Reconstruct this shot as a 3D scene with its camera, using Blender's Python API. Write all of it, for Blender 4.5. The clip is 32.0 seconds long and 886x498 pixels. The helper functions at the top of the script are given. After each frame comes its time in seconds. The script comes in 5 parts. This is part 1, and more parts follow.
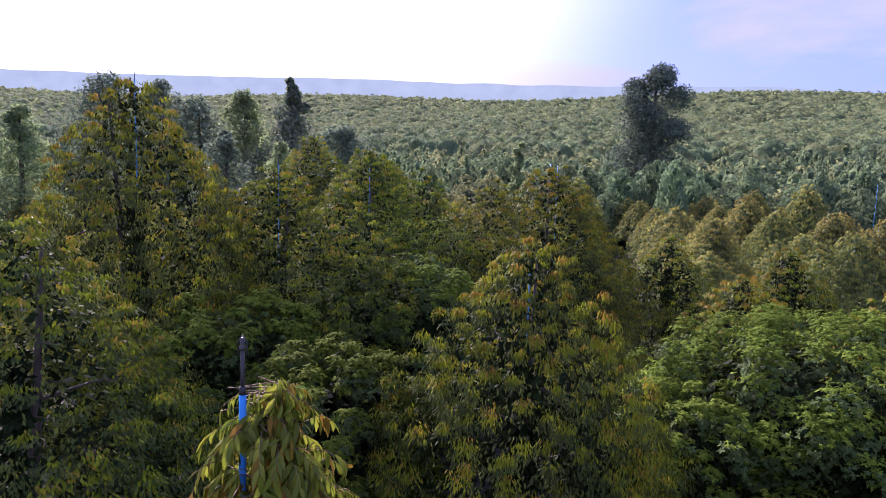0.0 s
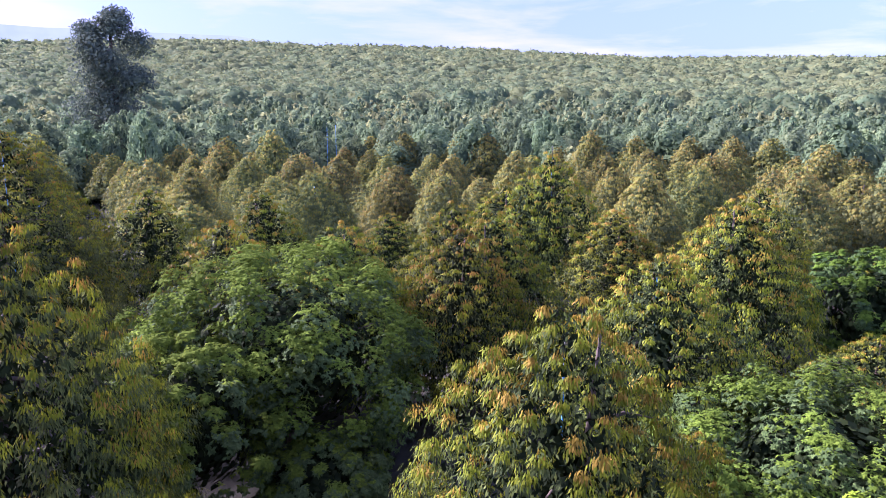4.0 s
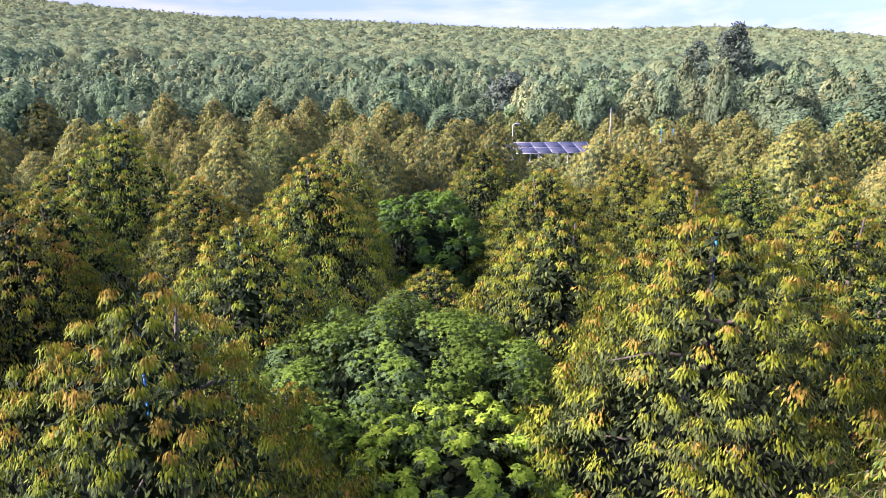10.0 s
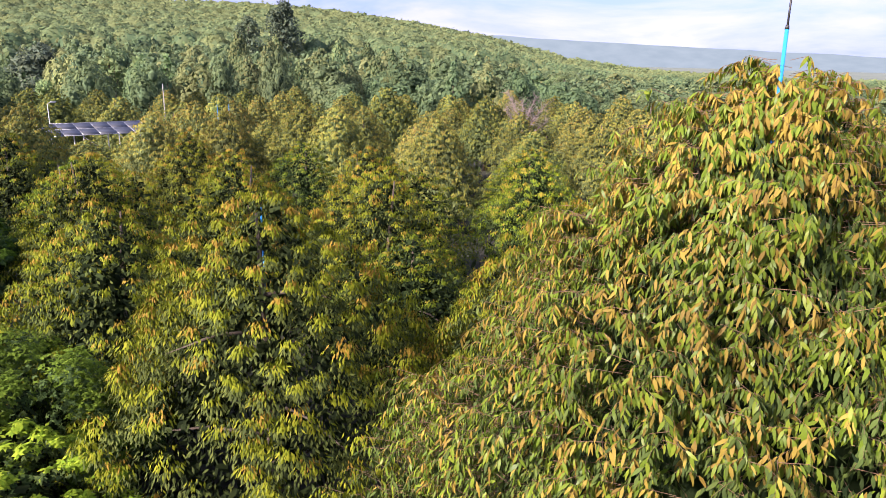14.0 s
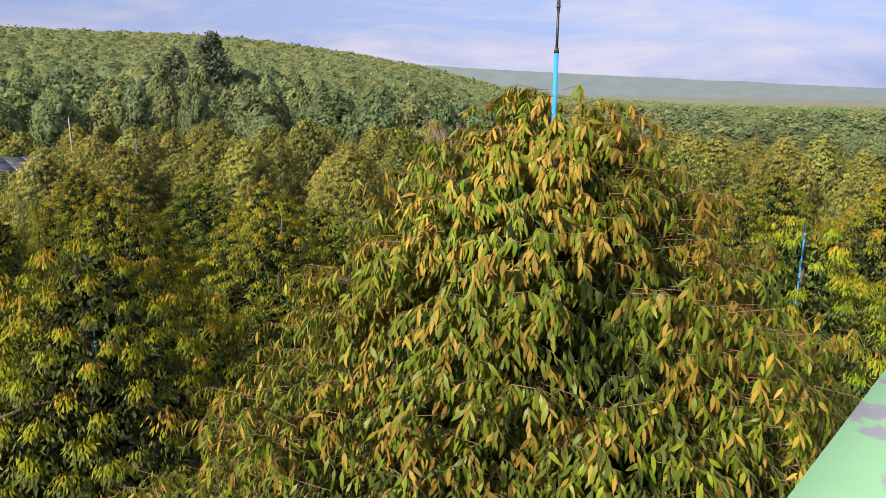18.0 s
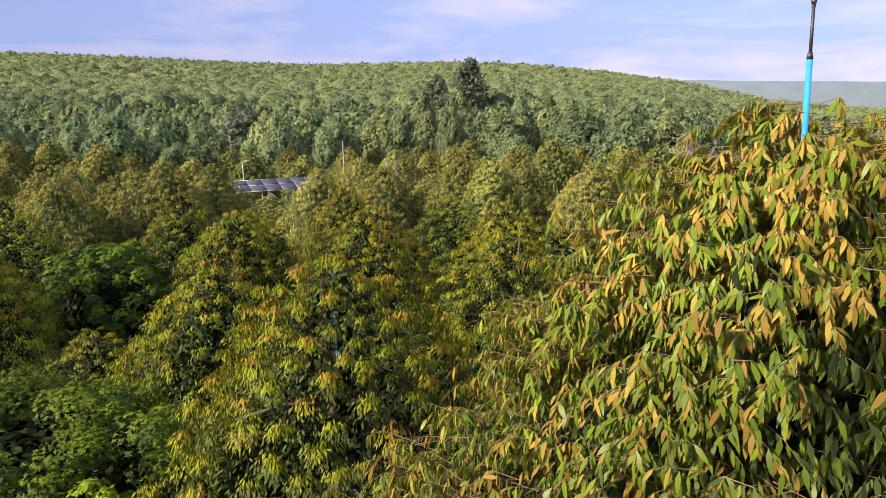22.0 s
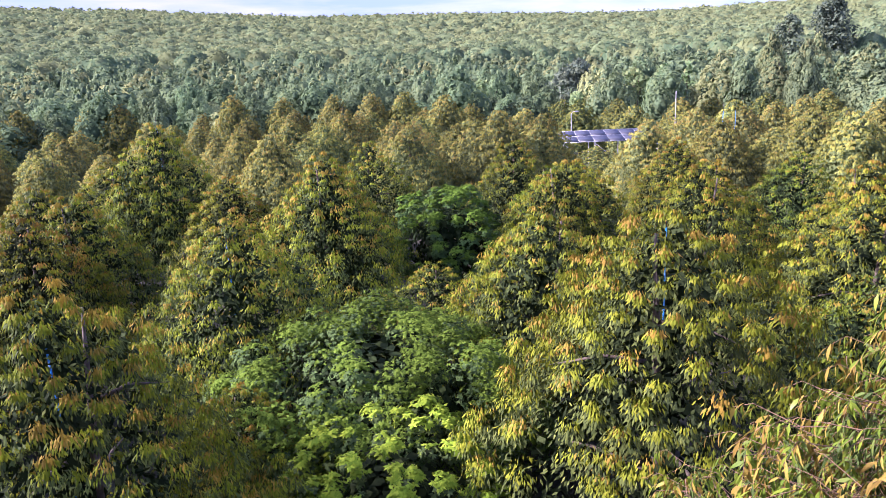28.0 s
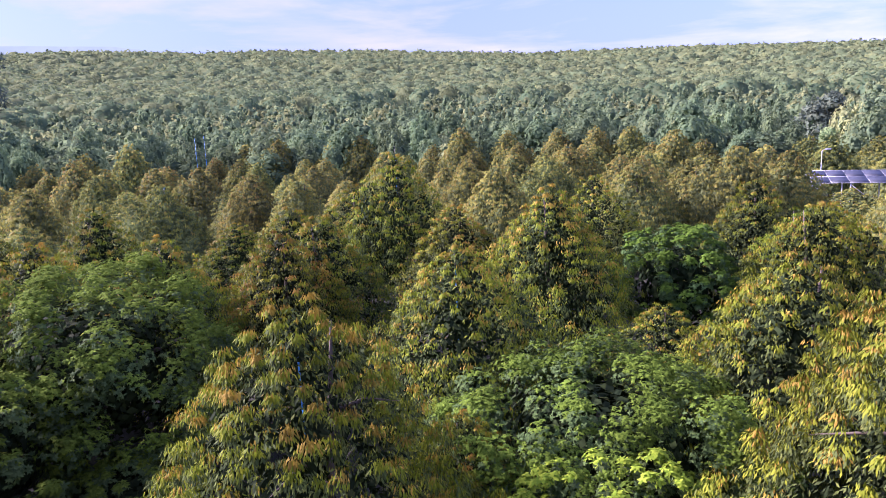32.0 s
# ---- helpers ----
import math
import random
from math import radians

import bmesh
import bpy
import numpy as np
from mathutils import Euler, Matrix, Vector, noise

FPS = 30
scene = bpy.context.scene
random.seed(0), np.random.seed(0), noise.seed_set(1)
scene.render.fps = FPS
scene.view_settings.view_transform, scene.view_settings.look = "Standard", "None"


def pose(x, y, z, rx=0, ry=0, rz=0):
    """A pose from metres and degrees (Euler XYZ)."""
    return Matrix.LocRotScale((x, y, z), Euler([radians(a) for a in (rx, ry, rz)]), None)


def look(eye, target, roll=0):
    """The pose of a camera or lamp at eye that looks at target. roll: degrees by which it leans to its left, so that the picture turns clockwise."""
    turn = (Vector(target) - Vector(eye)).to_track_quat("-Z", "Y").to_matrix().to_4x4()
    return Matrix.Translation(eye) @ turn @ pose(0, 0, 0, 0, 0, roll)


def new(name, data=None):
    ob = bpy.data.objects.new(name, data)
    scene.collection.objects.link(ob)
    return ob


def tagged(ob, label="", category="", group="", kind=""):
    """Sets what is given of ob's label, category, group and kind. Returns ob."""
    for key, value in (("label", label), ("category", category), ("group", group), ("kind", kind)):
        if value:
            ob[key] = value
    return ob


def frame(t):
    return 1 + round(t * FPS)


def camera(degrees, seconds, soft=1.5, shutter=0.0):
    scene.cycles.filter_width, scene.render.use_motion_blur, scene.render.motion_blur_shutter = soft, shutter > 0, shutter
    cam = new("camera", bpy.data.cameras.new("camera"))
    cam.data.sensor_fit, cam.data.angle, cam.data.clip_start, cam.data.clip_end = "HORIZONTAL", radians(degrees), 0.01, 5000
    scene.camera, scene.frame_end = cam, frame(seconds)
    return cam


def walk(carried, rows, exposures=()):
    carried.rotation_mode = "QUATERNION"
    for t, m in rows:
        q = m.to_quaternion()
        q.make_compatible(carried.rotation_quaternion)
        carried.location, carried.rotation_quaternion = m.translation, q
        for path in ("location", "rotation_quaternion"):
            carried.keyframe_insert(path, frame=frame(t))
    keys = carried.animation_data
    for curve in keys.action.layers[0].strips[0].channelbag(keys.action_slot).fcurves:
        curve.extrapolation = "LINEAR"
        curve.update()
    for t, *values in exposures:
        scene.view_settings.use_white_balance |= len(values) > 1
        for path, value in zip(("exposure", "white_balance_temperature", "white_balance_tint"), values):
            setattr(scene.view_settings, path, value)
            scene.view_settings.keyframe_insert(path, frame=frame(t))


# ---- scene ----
cam = camera(64.3, 32.0, soft=0.75)
PATH = [
    (0, (0.145, 0.642, 9.245), (-0.015, 2.619, 8.987), 1.7),
    (0.5, (0.18, 0.624, 9.251), (0.273, 2.605, 8.996), 2.1),
    (1, (0.206, 0.647, 9.242), (0.553, 2.599, 8.98), 2.4),
    (1.2, (0.231, 0.612, 9.253), (0.679, 2.543, 8.984), 2.4),
    (1.5, (0.247, 0.623, 9.235), (0.835, 2.514, 8.959), 1.9),
    (2, (0.26, 0.591, 9.248), (1.029, 2.413, 8.95), 1.6),
    (2.5, (0.28, 0.551, 9.248), (1.19, 2.303, 8.928), 1.2),
    (3, (0.292, 0.536, 9.244), (1.293, 2.234, 8.906), 0.6),
    (3.5, (0.297, 0.502, 9.268), (1.378, 2.146, 8.91), 0.3),
    (5.5, (0.342, 0.404, 9.286), (1.674, 1.839, 8.88), 0.1),
    (6, (0.339, 0.373, 9.295), (1.734, 1.745, 8.881), 0.2),
    (6.5, (0.343, 0.384, 9.307), (1.791, 1.698, 8.887), 0.1),
    (7, (0.355, 0.341, 9.318), (1.857, 1.593, 8.894), 0.1),
    (7.5, (0.351, 0.303, 9.327), (1.928, 1.454, 8.893), 0.2),
    (8, (0.364, 0.25, 9.334), (2.003, 1.306, 8.887), 0.1),
    (8.5, (0.44, 0.212, 9.321), (2.133, 1.17, 8.861), 0.1),
    (9, (0.465, 0.133, 9.323), (2.203, 1.001, 8.849), 0.3),
    (9.5, (0.49, 0.126, 9.335), (2.268, 0.908, 8.857), 0.3),
    (10, (0.519, 0.12, 9.323), (2.324, 0.836, 8.845), -0.2),
    (10.5, (0.526, 0.115, 9.331), (2.365, 0.737, 8.849), -0.3),
    (11, (0.447, 0.111, 9.332), (2.319, 0.623, 8.849), -0.1),
    (11.5, (0.447, 0.105, 9.335), (2.347, 0.501, 8.851), -0.3),
    (12, (0.422, 0.058, 9.337), (2.352, 0.253, 8.85), 0.4),
    (12.5, (0.433, -0.037, 9.36), (2.365, 0.083, 8.858), 0.0),
    (13, (0.418, -0.178, 9.367), (2.35, -0.152, 8.852), -0.1),
    (13.5, (0.507, -0.286, 9.345), (2.418, -0.531, 8.811), 0.5),
    (14, (0.74, -0.409, 9.348), (2.622, -0.829, 8.816), 1.2),
    (14.5, (0.914, -0.545, 9.358), (2.791, -0.998, 8.834), 0.6),
    (16.5, (1.241, -1.504, 9.368), (3.114, -1.983, 8.857), 0.4),
    (17, (1.305, -1.686, 9.377), (3.165, -2.231, 8.886), 0.6),
    (17.5, (1.388, -1.921, 9.383), (3.249, -2.484, 8.915), 0.8),
    (18, (1.461, -2.061, 9.376), (3.32, -2.643, 8.924), 0.8),
    (18.5, (1.595, -2.191, 9.406), (3.459, -2.803, 9.02), 0.8),
    (19, (1.669, -2.288, 9.401), (3.532, -2.917, 9.036), 0.7),
    (19.5, (1.749, -2.441, 9.404), (3.636, -3.006, 9.054), 0.5),
    (20, (1.782, -2.526, 9.385), (3.713, -2.901, 9.022), 0.5),
    (20.5, (1.796, -2.541, 9.395), (3.718, -2.947, 9.022), 0.8),
    (21, (1.814, -2.498, 9.39), (3.748, -2.827, 9.005), 0.4),
    (21.5, (1.837, -2.436, 9.392), (3.797, -2.509, 8.997), -0.5),
    (22, (1.855, -2.397, 9.391), (3.813, -2.298, 8.994), -1.3),
    (22.5, (1.847, -2.373, 9.386), (3.791, -2.133, 8.985), -1.9),
    (23, (1.868, -2.352, 9.378), (3.798, -2.022, 8.971), -1.9),
    (23.5, (1.882, -2.343, 9.371), (3.797, -1.946, 8.954), -1.7),
    (24, (1.873, -2.327, 9.376), (3.768, -1.857, 8.942), -1.7),
    (24.5, (1.868, -2.316, 9.38), (3.739, -1.772, 8.929), -1.9),
    (25, (1.86, -2.301, 9.375), (3.706, -1.689, 8.908), -1.7),
    (25.5, (1.86, -2.286, 9.374), (3.674, -1.594, 8.896), -1.9),
    (26, (1.861, -2.263, 9.373), (3.644, -1.496, 8.89), -2.2),
    (26.5, (1.885, -2.239, 9.366), (3.634, -1.4, 8.879), -2.5),
    (28.5, (1.936, -2.105, 9.325), (3.611, -1.13, 8.827), -2.8),
    (29, (1.93, -2.088, 9.322), (3.566, -1.05, 8.825), -2.9),
    (29.5, (1.935, -2.042, 9.327), (3.496, -0.892, 8.838), -3.4),
    (30, (1.958, -2.005, 9.322), (3.435, -0.742, 8.851), -3.8),
    (30.5, (1.938, -1.888, 9.314), (3.379, -0.583, 8.844), -3.7),
    (31, (1.953, -1.726, 9.287), (3.353, -0.369, 8.842), -3.5),
    (31.5, (1.974, -1.642, 9.289), (3.345, -0.25, 8.861), -3.3),
    (32, (1.973, -1.598, 9.28), (3.329, -0.177, 8.902), -2.7),
]
EXPOSURES = [(0, 1.76, 5350, 46), (1, 2.1, 5200, 48), (3, 2.28, 5050, 54), (6, 2.22, 5100, 53), (9, 2.16, 5250, 46), (13, 1.96, 5500, 36), (14.5, 1.64, 5950, 26), (16.5, 1.42, 6150, 20), (19, 1.15, 6650, 16), (22, 1.46, 6300, 22), (23, 1.58, 6100, 26), (26, 2.06, 5400, 42), (29, 2.27, 5200, 48), (32, 2.08, 5200, 53)]
walk(cam, [(t, look(eye, target, roll)) for t, eye, target, roll in PATH], EXPOSURES)

# ---- light ----
SUN_AZ, SUN_EL = 30.0, 30.0          # degrees left of +y, degrees above the horizon
s_az, s_el = radians(SUN_AZ), radians(SUN_EL)
SUN_DIR = Vector((-math.sin(s_az) * math.cos(s_el), math.cos(s_az) * math.cos(s_el), math.sin(s_el)))
sun = new("sun", bpy.data.lights.new("sun", "SUN"))
sun.data.energy, sun.data.angle, sun.data.color = 4.6, radians(5.0), (1.0, 0.86, 0.66)
sun.matrix_world = look(SUN_DIR * 50, (0, 0, 0))

world = bpy.data.worlds.new("world")
scene.world = world
world.use_nodes = True
wn, wl = world.node_tree.nodes, world.node_tree.links
wn.clear()


def wnode(kind, **kw):
    n = wn.new(kind)
    for k, v in kw.items():
        n.inputs[k].default_value = v
    return n


sky = wn.new("ShaderNodeTexSky")
sky.sky_type, sky.sun_disc = "NISHITA", False
sky.sun_elevation, sky.sun_rotation = s_el, -s_az
sky.air_density, sky.dust_density, sky.ozone_density = 1.0, 2.2, 4.0
coord = wn.new("ShaderNodeTexCoord")
flat = wn.new("ShaderNodeMapping")
flat.inputs["Scale"].default_value = (1.3, 1.3, 6.5)
wl.new(coord.outputs["Generated"], flat.inputs["Vector"])
puffs = wnode("ShaderNodeTexNoise", Scale=2.2, Detail=9.0, Roughness=0.58, Distortion=0.35)
wl.new(flat.outputs["Vector"], puffs.inputs["Vector"])
cover = wn.new("ShaderNodeMapRange")
cover.inputs["From Min"].default_value, cover.inputs["From Max"].default_value = 0.43, 0.60
wl.new(puffs.outputs["Fac"], cover.inputs["Value"])
cloud = wn.new("ShaderNodeMix")
cloud.data_type = "RGBA"
cloud.inputs[7].default_value = (3.2, 3.3, 4.0, 1.0)
haze = wn.new("ShaderNodeMix")
haze.data_type = "RGBA"
haze.inputs[0].default_value = 0.75
haze.inputs[7].default_value = (1.85, 2.36, 4.1, 1.0)
wl.new(sky.outputs["Color"], haze.inputs[6])
wl.new(cover.outputs["Result"], cloud.inputs[0])
wl.new(haze.outputs[2], cloud.inputs[6])
# thin cloud lit up round the low sun
toward_sun = wn.new("ShaderNodeVectorMath")
toward_sun.operation = "DOT_PRODUCT"
toward_sun.inputs[1].default_value = SUN_DIR
wl.new(coord.outputs["Generated"], toward_sun.inputs[0])
near_sun = wn.new("ShaderNodeMapRange")
near_sun.interpolation_type = "SMOOTHSTEP"
near_sun.inputs["From Min"].default_value, near_sun.inputs["From Max"].default_value = 0.71, 1.0
wl.new(toward_sun.outputs["Value"], near_sun.inputs["Value"])
lit_cloud = wn.new("ShaderNodeMix")
lit_cloud.data_type, lit_cloud.blend_type = "RGBA", "ADD"
lit_cloud.inputs[7].default_value = (6.0, 5.3, 4.8, 1.0)
wl.new(near_sun.outputs["Result"], lit_cloud.inputs[0])
# clouds that the sun lights from in front are the brighter ones
front_lit = wn.new("ShaderNodeMapRange")
front_lit.inputs["From Min"].default_value, front_lit.inputs["From Max"].default_value = -0.7, 0.3
front_lit.inputs["To Min"].default_value, front_lit.inputs["To Max"].default_value = 1.3, 0.9
wl.new(toward_sun.outputs["Value"], front_lit.inputs["Value"])
side = wn.new("ShaderNodeMix")
side.data_type, side.blend_type = "RGBA", "MULTIPLY"
side.inputs[0].default_value = 1.0
wl.new(cloud.outputs[2], side.inputs[6])
wl.new(front_lit.outputs["Result"], side.inputs[7])
wl.new(side.outputs[2], lit_cloud.inputs[6])
back = wnode("ShaderNodeBackground", Strength=0.072)
wl.new(lit_cloud.outputs[2], back.inputs["Color"])
wl.new(back.outputs["Background"], wn.new("ShaderNodeOutputWorld").inputs["Surface"])


# ---- materials ----
def shader(name):
    m = bpy.data.materials.new(name)
    m.use_nodes = True
    m.node_tree.nodes.clear()
    return m, m.node_tree.nodes, m.node_tree.links


def ramp(nodes, stops):
    r = nodes.new("ShaderNodeValToRGB")
    e = r.color_ramp.elements
    while len(e) < len(stops):
        e.new(0.5)
    for el, (p, c) in zip(e, stops):
        el.position, el.color = p, (*c, 1.0)
    return r


def leaf_material(name, stops, rough=0.45, through_light=0.25, gloss=0.4, sheen=0.0, patch=0.35, patch_scale=0.6):
    """Foliage: each leaf takes its own shade, patches of the crown vary, thin blades let light through."""
    m, n, l = shader(name)
    geo, info = n.new("ShaderNodeNewGeometry"), n.new("ShaderNodeObjectInfo")
    shades = ramp(n, stops)
    l.new(geo.outputs["Random Per Island"], shades.inputs["Fac"])
    noise_tex = n.new("ShaderNodeTexNoise")
    noise_tex.inputs["Scale"].default_value, noise_tex.inputs["Detail"].default_value = patch_scale, 8.0
    l.new(geo.outputs["Position"], noise_tex.inputs["Vector"])
    amount = n.new("ShaderNodeMapRange")
    amount.inputs["From Min"].default_value, amount.inputs["From Max"].default_value = 0.3, 0.7
    amount.inputs["To Min"].default_value, amount.inputs["To Max"].default_value = 1.0 - patch, 1.0 + patch
    l.new(noise_tex.outputs["Fac"], amount.inputs["Value"])
    hsv = n.new("ShaderNodeHueSaturation")
    each = n.new("ShaderNodeMapRange")
    each.inputs["To Min"].default_value, each.inputs["To Max"].default_value = 0.482, 0.518
    l.new(info.outputs["Random"], each.inputs["Value"])
    l.new(each.outputs["Result"], hsv.inputs["Hue"])
    own = n.new("ShaderNodeMath")
    own.operation = "FRACT"
    shift = n.new("ShaderNodeMath")
    shift.operation = "MULTIPLY"
    shift.inputs[1].default_value = 7.31
    l.new(info.outputs["Random"], shift.inputs[0])
    l.new(shift.outputs["Value"], own.inputs[0])
    tree_tone = n.new("ShaderNodeMapRange")
    tree_tone.inputs["To Min"].default_value, tree_tone.inputs["To Max"].default_value = 0.78, 1.2
    l.new(own.outputs["Value"], tree_tone.inputs["Value"])
    both = n.new("ShaderNodeMath")
    both.operation = "MULTIPLY"
    l.new(tree_tone.outputs["Result"], both.inputs[0])
    l.new(amount.outputs["Result"], both.inputs[1])
    l.new(both.outputs["Value"], hsv.inputs["Value"])
    l.new(shades.outputs["Color"], hsv.inputs["Color"])
    bsdf = n.new("ShaderNodeBsdfPrincipled")
    bsdf.inputs["Roughness"].default_value = rough
    bsdf.inputs["Specular IOR Level"].default_value = gloss
    bsdf.inputs["Sheen Weight"].default_value = sheen
    bsdf.inputs["Sheen Roughness"].default_value = 0.6
    bsdf.inputs["Sheen Tint"].default_value = (0.80, 0.90, 1.0, 1.0)
    l.new(hsv.outputs["Color"], bsdf.inputs["Base Color"])
    glow = n.new("ShaderNodeBsdfTranslucent")
    l.new(hsv.outputs["Color"], glow.inputs["Color"])
    mix = n.new("ShaderNodeMixShader")
    mix.inputs["Fac"].default_value = through_light
    l.new(bsdf.outputs["BSDF"], mix.inputs[1])
    l.new(glow.outputs["BSDF"], mix.inputs[2])
    l.new(mix.outputs["Shader"], n.new("ShaderNodeOutputMaterial").inputs["Surface"])
    return m


def surface(name, low, high, scale=4.0, rough=0.8, metal=0.0, bump=0.3, detail=6.0, fine=40.0):
    """A weathered surface with variation at two scales and fine relief."""
    m, n, l = shader(name)
    geo = n.new("ShaderNodeNewGeometry")
    big, small = n.new("ShaderNodeTexNoise"), n.new("ShaderNodeTexNoise")
    big.inputs["Scale"].default_value, big.inputs["Detail"].default_value = scale, detail
    small.inputs["Scale"].default_value, small.inputs["Detail"].default_value = fine, 4.0
    l.new(geo.outputs["Position"], big.inputs["Vector"])
    l.new(geo.outputs["Position"], small.inputs["Vector"])
    add = n.new("ShaderNodeMath")
    add.operation = "MULTIPLY_ADD"
    add.inputs[1].default_value = 0.35
    l.new(small.outputs["Fac"], add.inputs[0])
    l.new(big.outputs["Fac"], add.inputs[2])
    shades = ramp(n, [(0.45, low), (0.85, high)])
    l.new(add.outputs["Value"], shades.inputs["Fac"])
    bsdf = n.new("ShaderNodeBsdfPrincipled")
    bsdf.inputs["Roughness"].default_value, bsdf.inputs["Metallic"].default_value = rough, metal
    l.new(shades.outputs["Color"], bsdf.inputs["Base Color"])
    relief = n.new("ShaderNodeBump")
    relief.inputs["Strength"].default_value, relief.inputs["Distance"].default_value = bump, 0.02
    l.new(add.outputs["Value"], relief.inputs["Height"])
    l.new(relief.outputs["Normal"], bsdf.inputs["Normal"])
    l.new(bsdf.outputs["BSDF"], n.new("ShaderNodeOutputMaterial").inputs["Surface"])
    return m


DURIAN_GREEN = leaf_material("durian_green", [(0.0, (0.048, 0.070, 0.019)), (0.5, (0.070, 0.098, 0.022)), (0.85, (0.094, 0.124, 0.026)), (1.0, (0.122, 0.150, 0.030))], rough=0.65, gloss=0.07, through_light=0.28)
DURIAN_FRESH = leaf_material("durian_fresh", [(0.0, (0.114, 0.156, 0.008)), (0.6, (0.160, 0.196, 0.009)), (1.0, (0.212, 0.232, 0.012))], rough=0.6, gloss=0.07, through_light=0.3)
# the next three lift the durian colours for haze on the far rows
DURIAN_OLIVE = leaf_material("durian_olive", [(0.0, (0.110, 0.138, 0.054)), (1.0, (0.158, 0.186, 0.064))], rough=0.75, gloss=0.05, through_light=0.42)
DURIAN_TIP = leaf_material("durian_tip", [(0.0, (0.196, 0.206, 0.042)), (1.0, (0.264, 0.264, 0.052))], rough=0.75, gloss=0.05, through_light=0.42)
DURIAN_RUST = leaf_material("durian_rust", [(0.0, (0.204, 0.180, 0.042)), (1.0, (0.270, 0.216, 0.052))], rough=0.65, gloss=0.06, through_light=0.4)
DURIAN_GOLD = leaf_material("durian_gold", [(0.0, (0.204, 0.156, 0.016)), (0.5, (0.250, 0.180, 0.020)), (1.0, (0.304, 0.204, 0.028))], rough=0.6, gloss=0.08, through_light=0.24)
SHOOT_GREEN = leaf_material("shoot_green", [(0.0, (0.096, 0.146, 0.013)), (0.5, (0.150, 0.204, 0.016)), (1.0, (0.234, 0.276, 0.022))], rough=0.42, gloss=0.22, through_light=0.45)
SHOOT_COPPER = leaf_material("shoot_copper", [(0.0, (0.160, 0.098, 0.020)), (0.5, (0.236, 0.158, 0.028)), (1.0, (0.310, 0.222, 0.040))], rough=0.55, gloss=0.10, through_light=0.3)
BROAD_GREEN = leaf_material("broad_green", [(0.0, (0.068, 0.112, 0.013)), (0.6, (0.098, 0.154, 0.016)), (1.0, (0.140, 0.204, 0.022))], rough=0.85, gloss=0.03, through_light=0.32)
DRY_RED = leaf_material("dry_red", [(0.0, (0.10, 0.045, 0.025)), (1.0, (0.20, 0.085, 0.045))], rough=0.8, gloss=0.05, through_light=0.2)
DRY_TWIG = surface("dry_twig", (0.16, 0.13, 0.11), (0.27, 0.22, 0.19), scale=4, bump=0.2)
DEEP_GREEN = leaf_material("deep_green", [(0.0, (0.042, 0.072, 0.022)), (0.6, (0.060, 0.098, 0.027)), (1.0, (0.084, 0.128, 0.034))], rough=0.75, gloss=0.06, through_light=0.2)
LIME_GREEN = leaf_material("lime_green", [(0.0, (0.120, 0.230, 0.013)), (0.5, (0.180, 0.300, 0.016)), (1.0, (0.256, 0.370, 0.022))], rough=0.65, gloss=0.06, through_light=0.3)
# paler from foot to ridge: distance haze put into the base colours
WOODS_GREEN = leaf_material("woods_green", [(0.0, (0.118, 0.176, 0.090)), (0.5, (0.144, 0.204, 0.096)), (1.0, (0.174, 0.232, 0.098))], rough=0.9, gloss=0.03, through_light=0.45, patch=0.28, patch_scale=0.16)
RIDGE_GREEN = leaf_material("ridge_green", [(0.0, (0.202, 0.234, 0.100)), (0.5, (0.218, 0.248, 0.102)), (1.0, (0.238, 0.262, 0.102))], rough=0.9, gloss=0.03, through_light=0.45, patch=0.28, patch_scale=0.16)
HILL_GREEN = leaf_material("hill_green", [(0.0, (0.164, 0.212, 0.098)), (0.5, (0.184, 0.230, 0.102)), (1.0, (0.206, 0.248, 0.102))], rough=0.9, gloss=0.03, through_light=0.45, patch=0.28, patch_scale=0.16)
# dark body colour that paints the shade inside the foot-of-hill trees
WOODS_SHADE = leaf_material("woods_shade", [(0.0, (0.072, 0.112, 0.060)), (1.0, (0.094, 0.140, 0.072))], rough=0.9, gloss=0.03, through_light=0.1, patch=0.3, patch_scale=0.5)
# near-black green: the shade inside crowns and in floor gaps, as colour
SHADE_GREEN = leaf_material("shade_green", [(0.0, (0.010, 0.017, 0.006)), (0.7, (0.018, 0.028, 0.009)), (1.0, (0.030, 0.044, 0.013))], rough=0.8, gloss=0.05, through_light=0.06)
BARK = surface("bark", (0.045, 0.032, 0.022), (0.11, 0.085, 0.06), scale=3, bump=0.6)
TWIG = surface("twig", (0.10, 0.060, 0.035), (0.19, 0.11, 0.06), scale=8, bump=0.2)
SOIL = surface("soil", (0.012, 0.014, 0.007), (0.028, 0.028, 0.013), scale=0.25, fine=9, rough=0.95)
FIELDS = surface("far_fields", (0.10, 0.13, 0.10), (0.15, 0.17, 0.12), scale=0.012, fine=0.08, rough=0.95, bump=0.0)
BLUE_PVC = surface("blue_pvc", (0.015, 0.19, 0.52), (0.03, 0.27, 0.66), scale=5, rough=0.35, bump=0.02)
BLACK_PVC = surface("black_pvc", (0.010, 0.010, 0.011), (0.035, 0.033, 0.03), scale=9, rough=0.5, bump=0.05)
GALVANISED = surface("galvanised", (0.42, 0.43, 0.44), (0.62, 0.63, 0.64), scale=3, rough=0.45, metal=0.6, bump=0.03)
CONCRETE = surface("concrete", (0.27, 0.26, 0.23), (0.40, 0.38, 0.35), scale=2, rough=0.9)
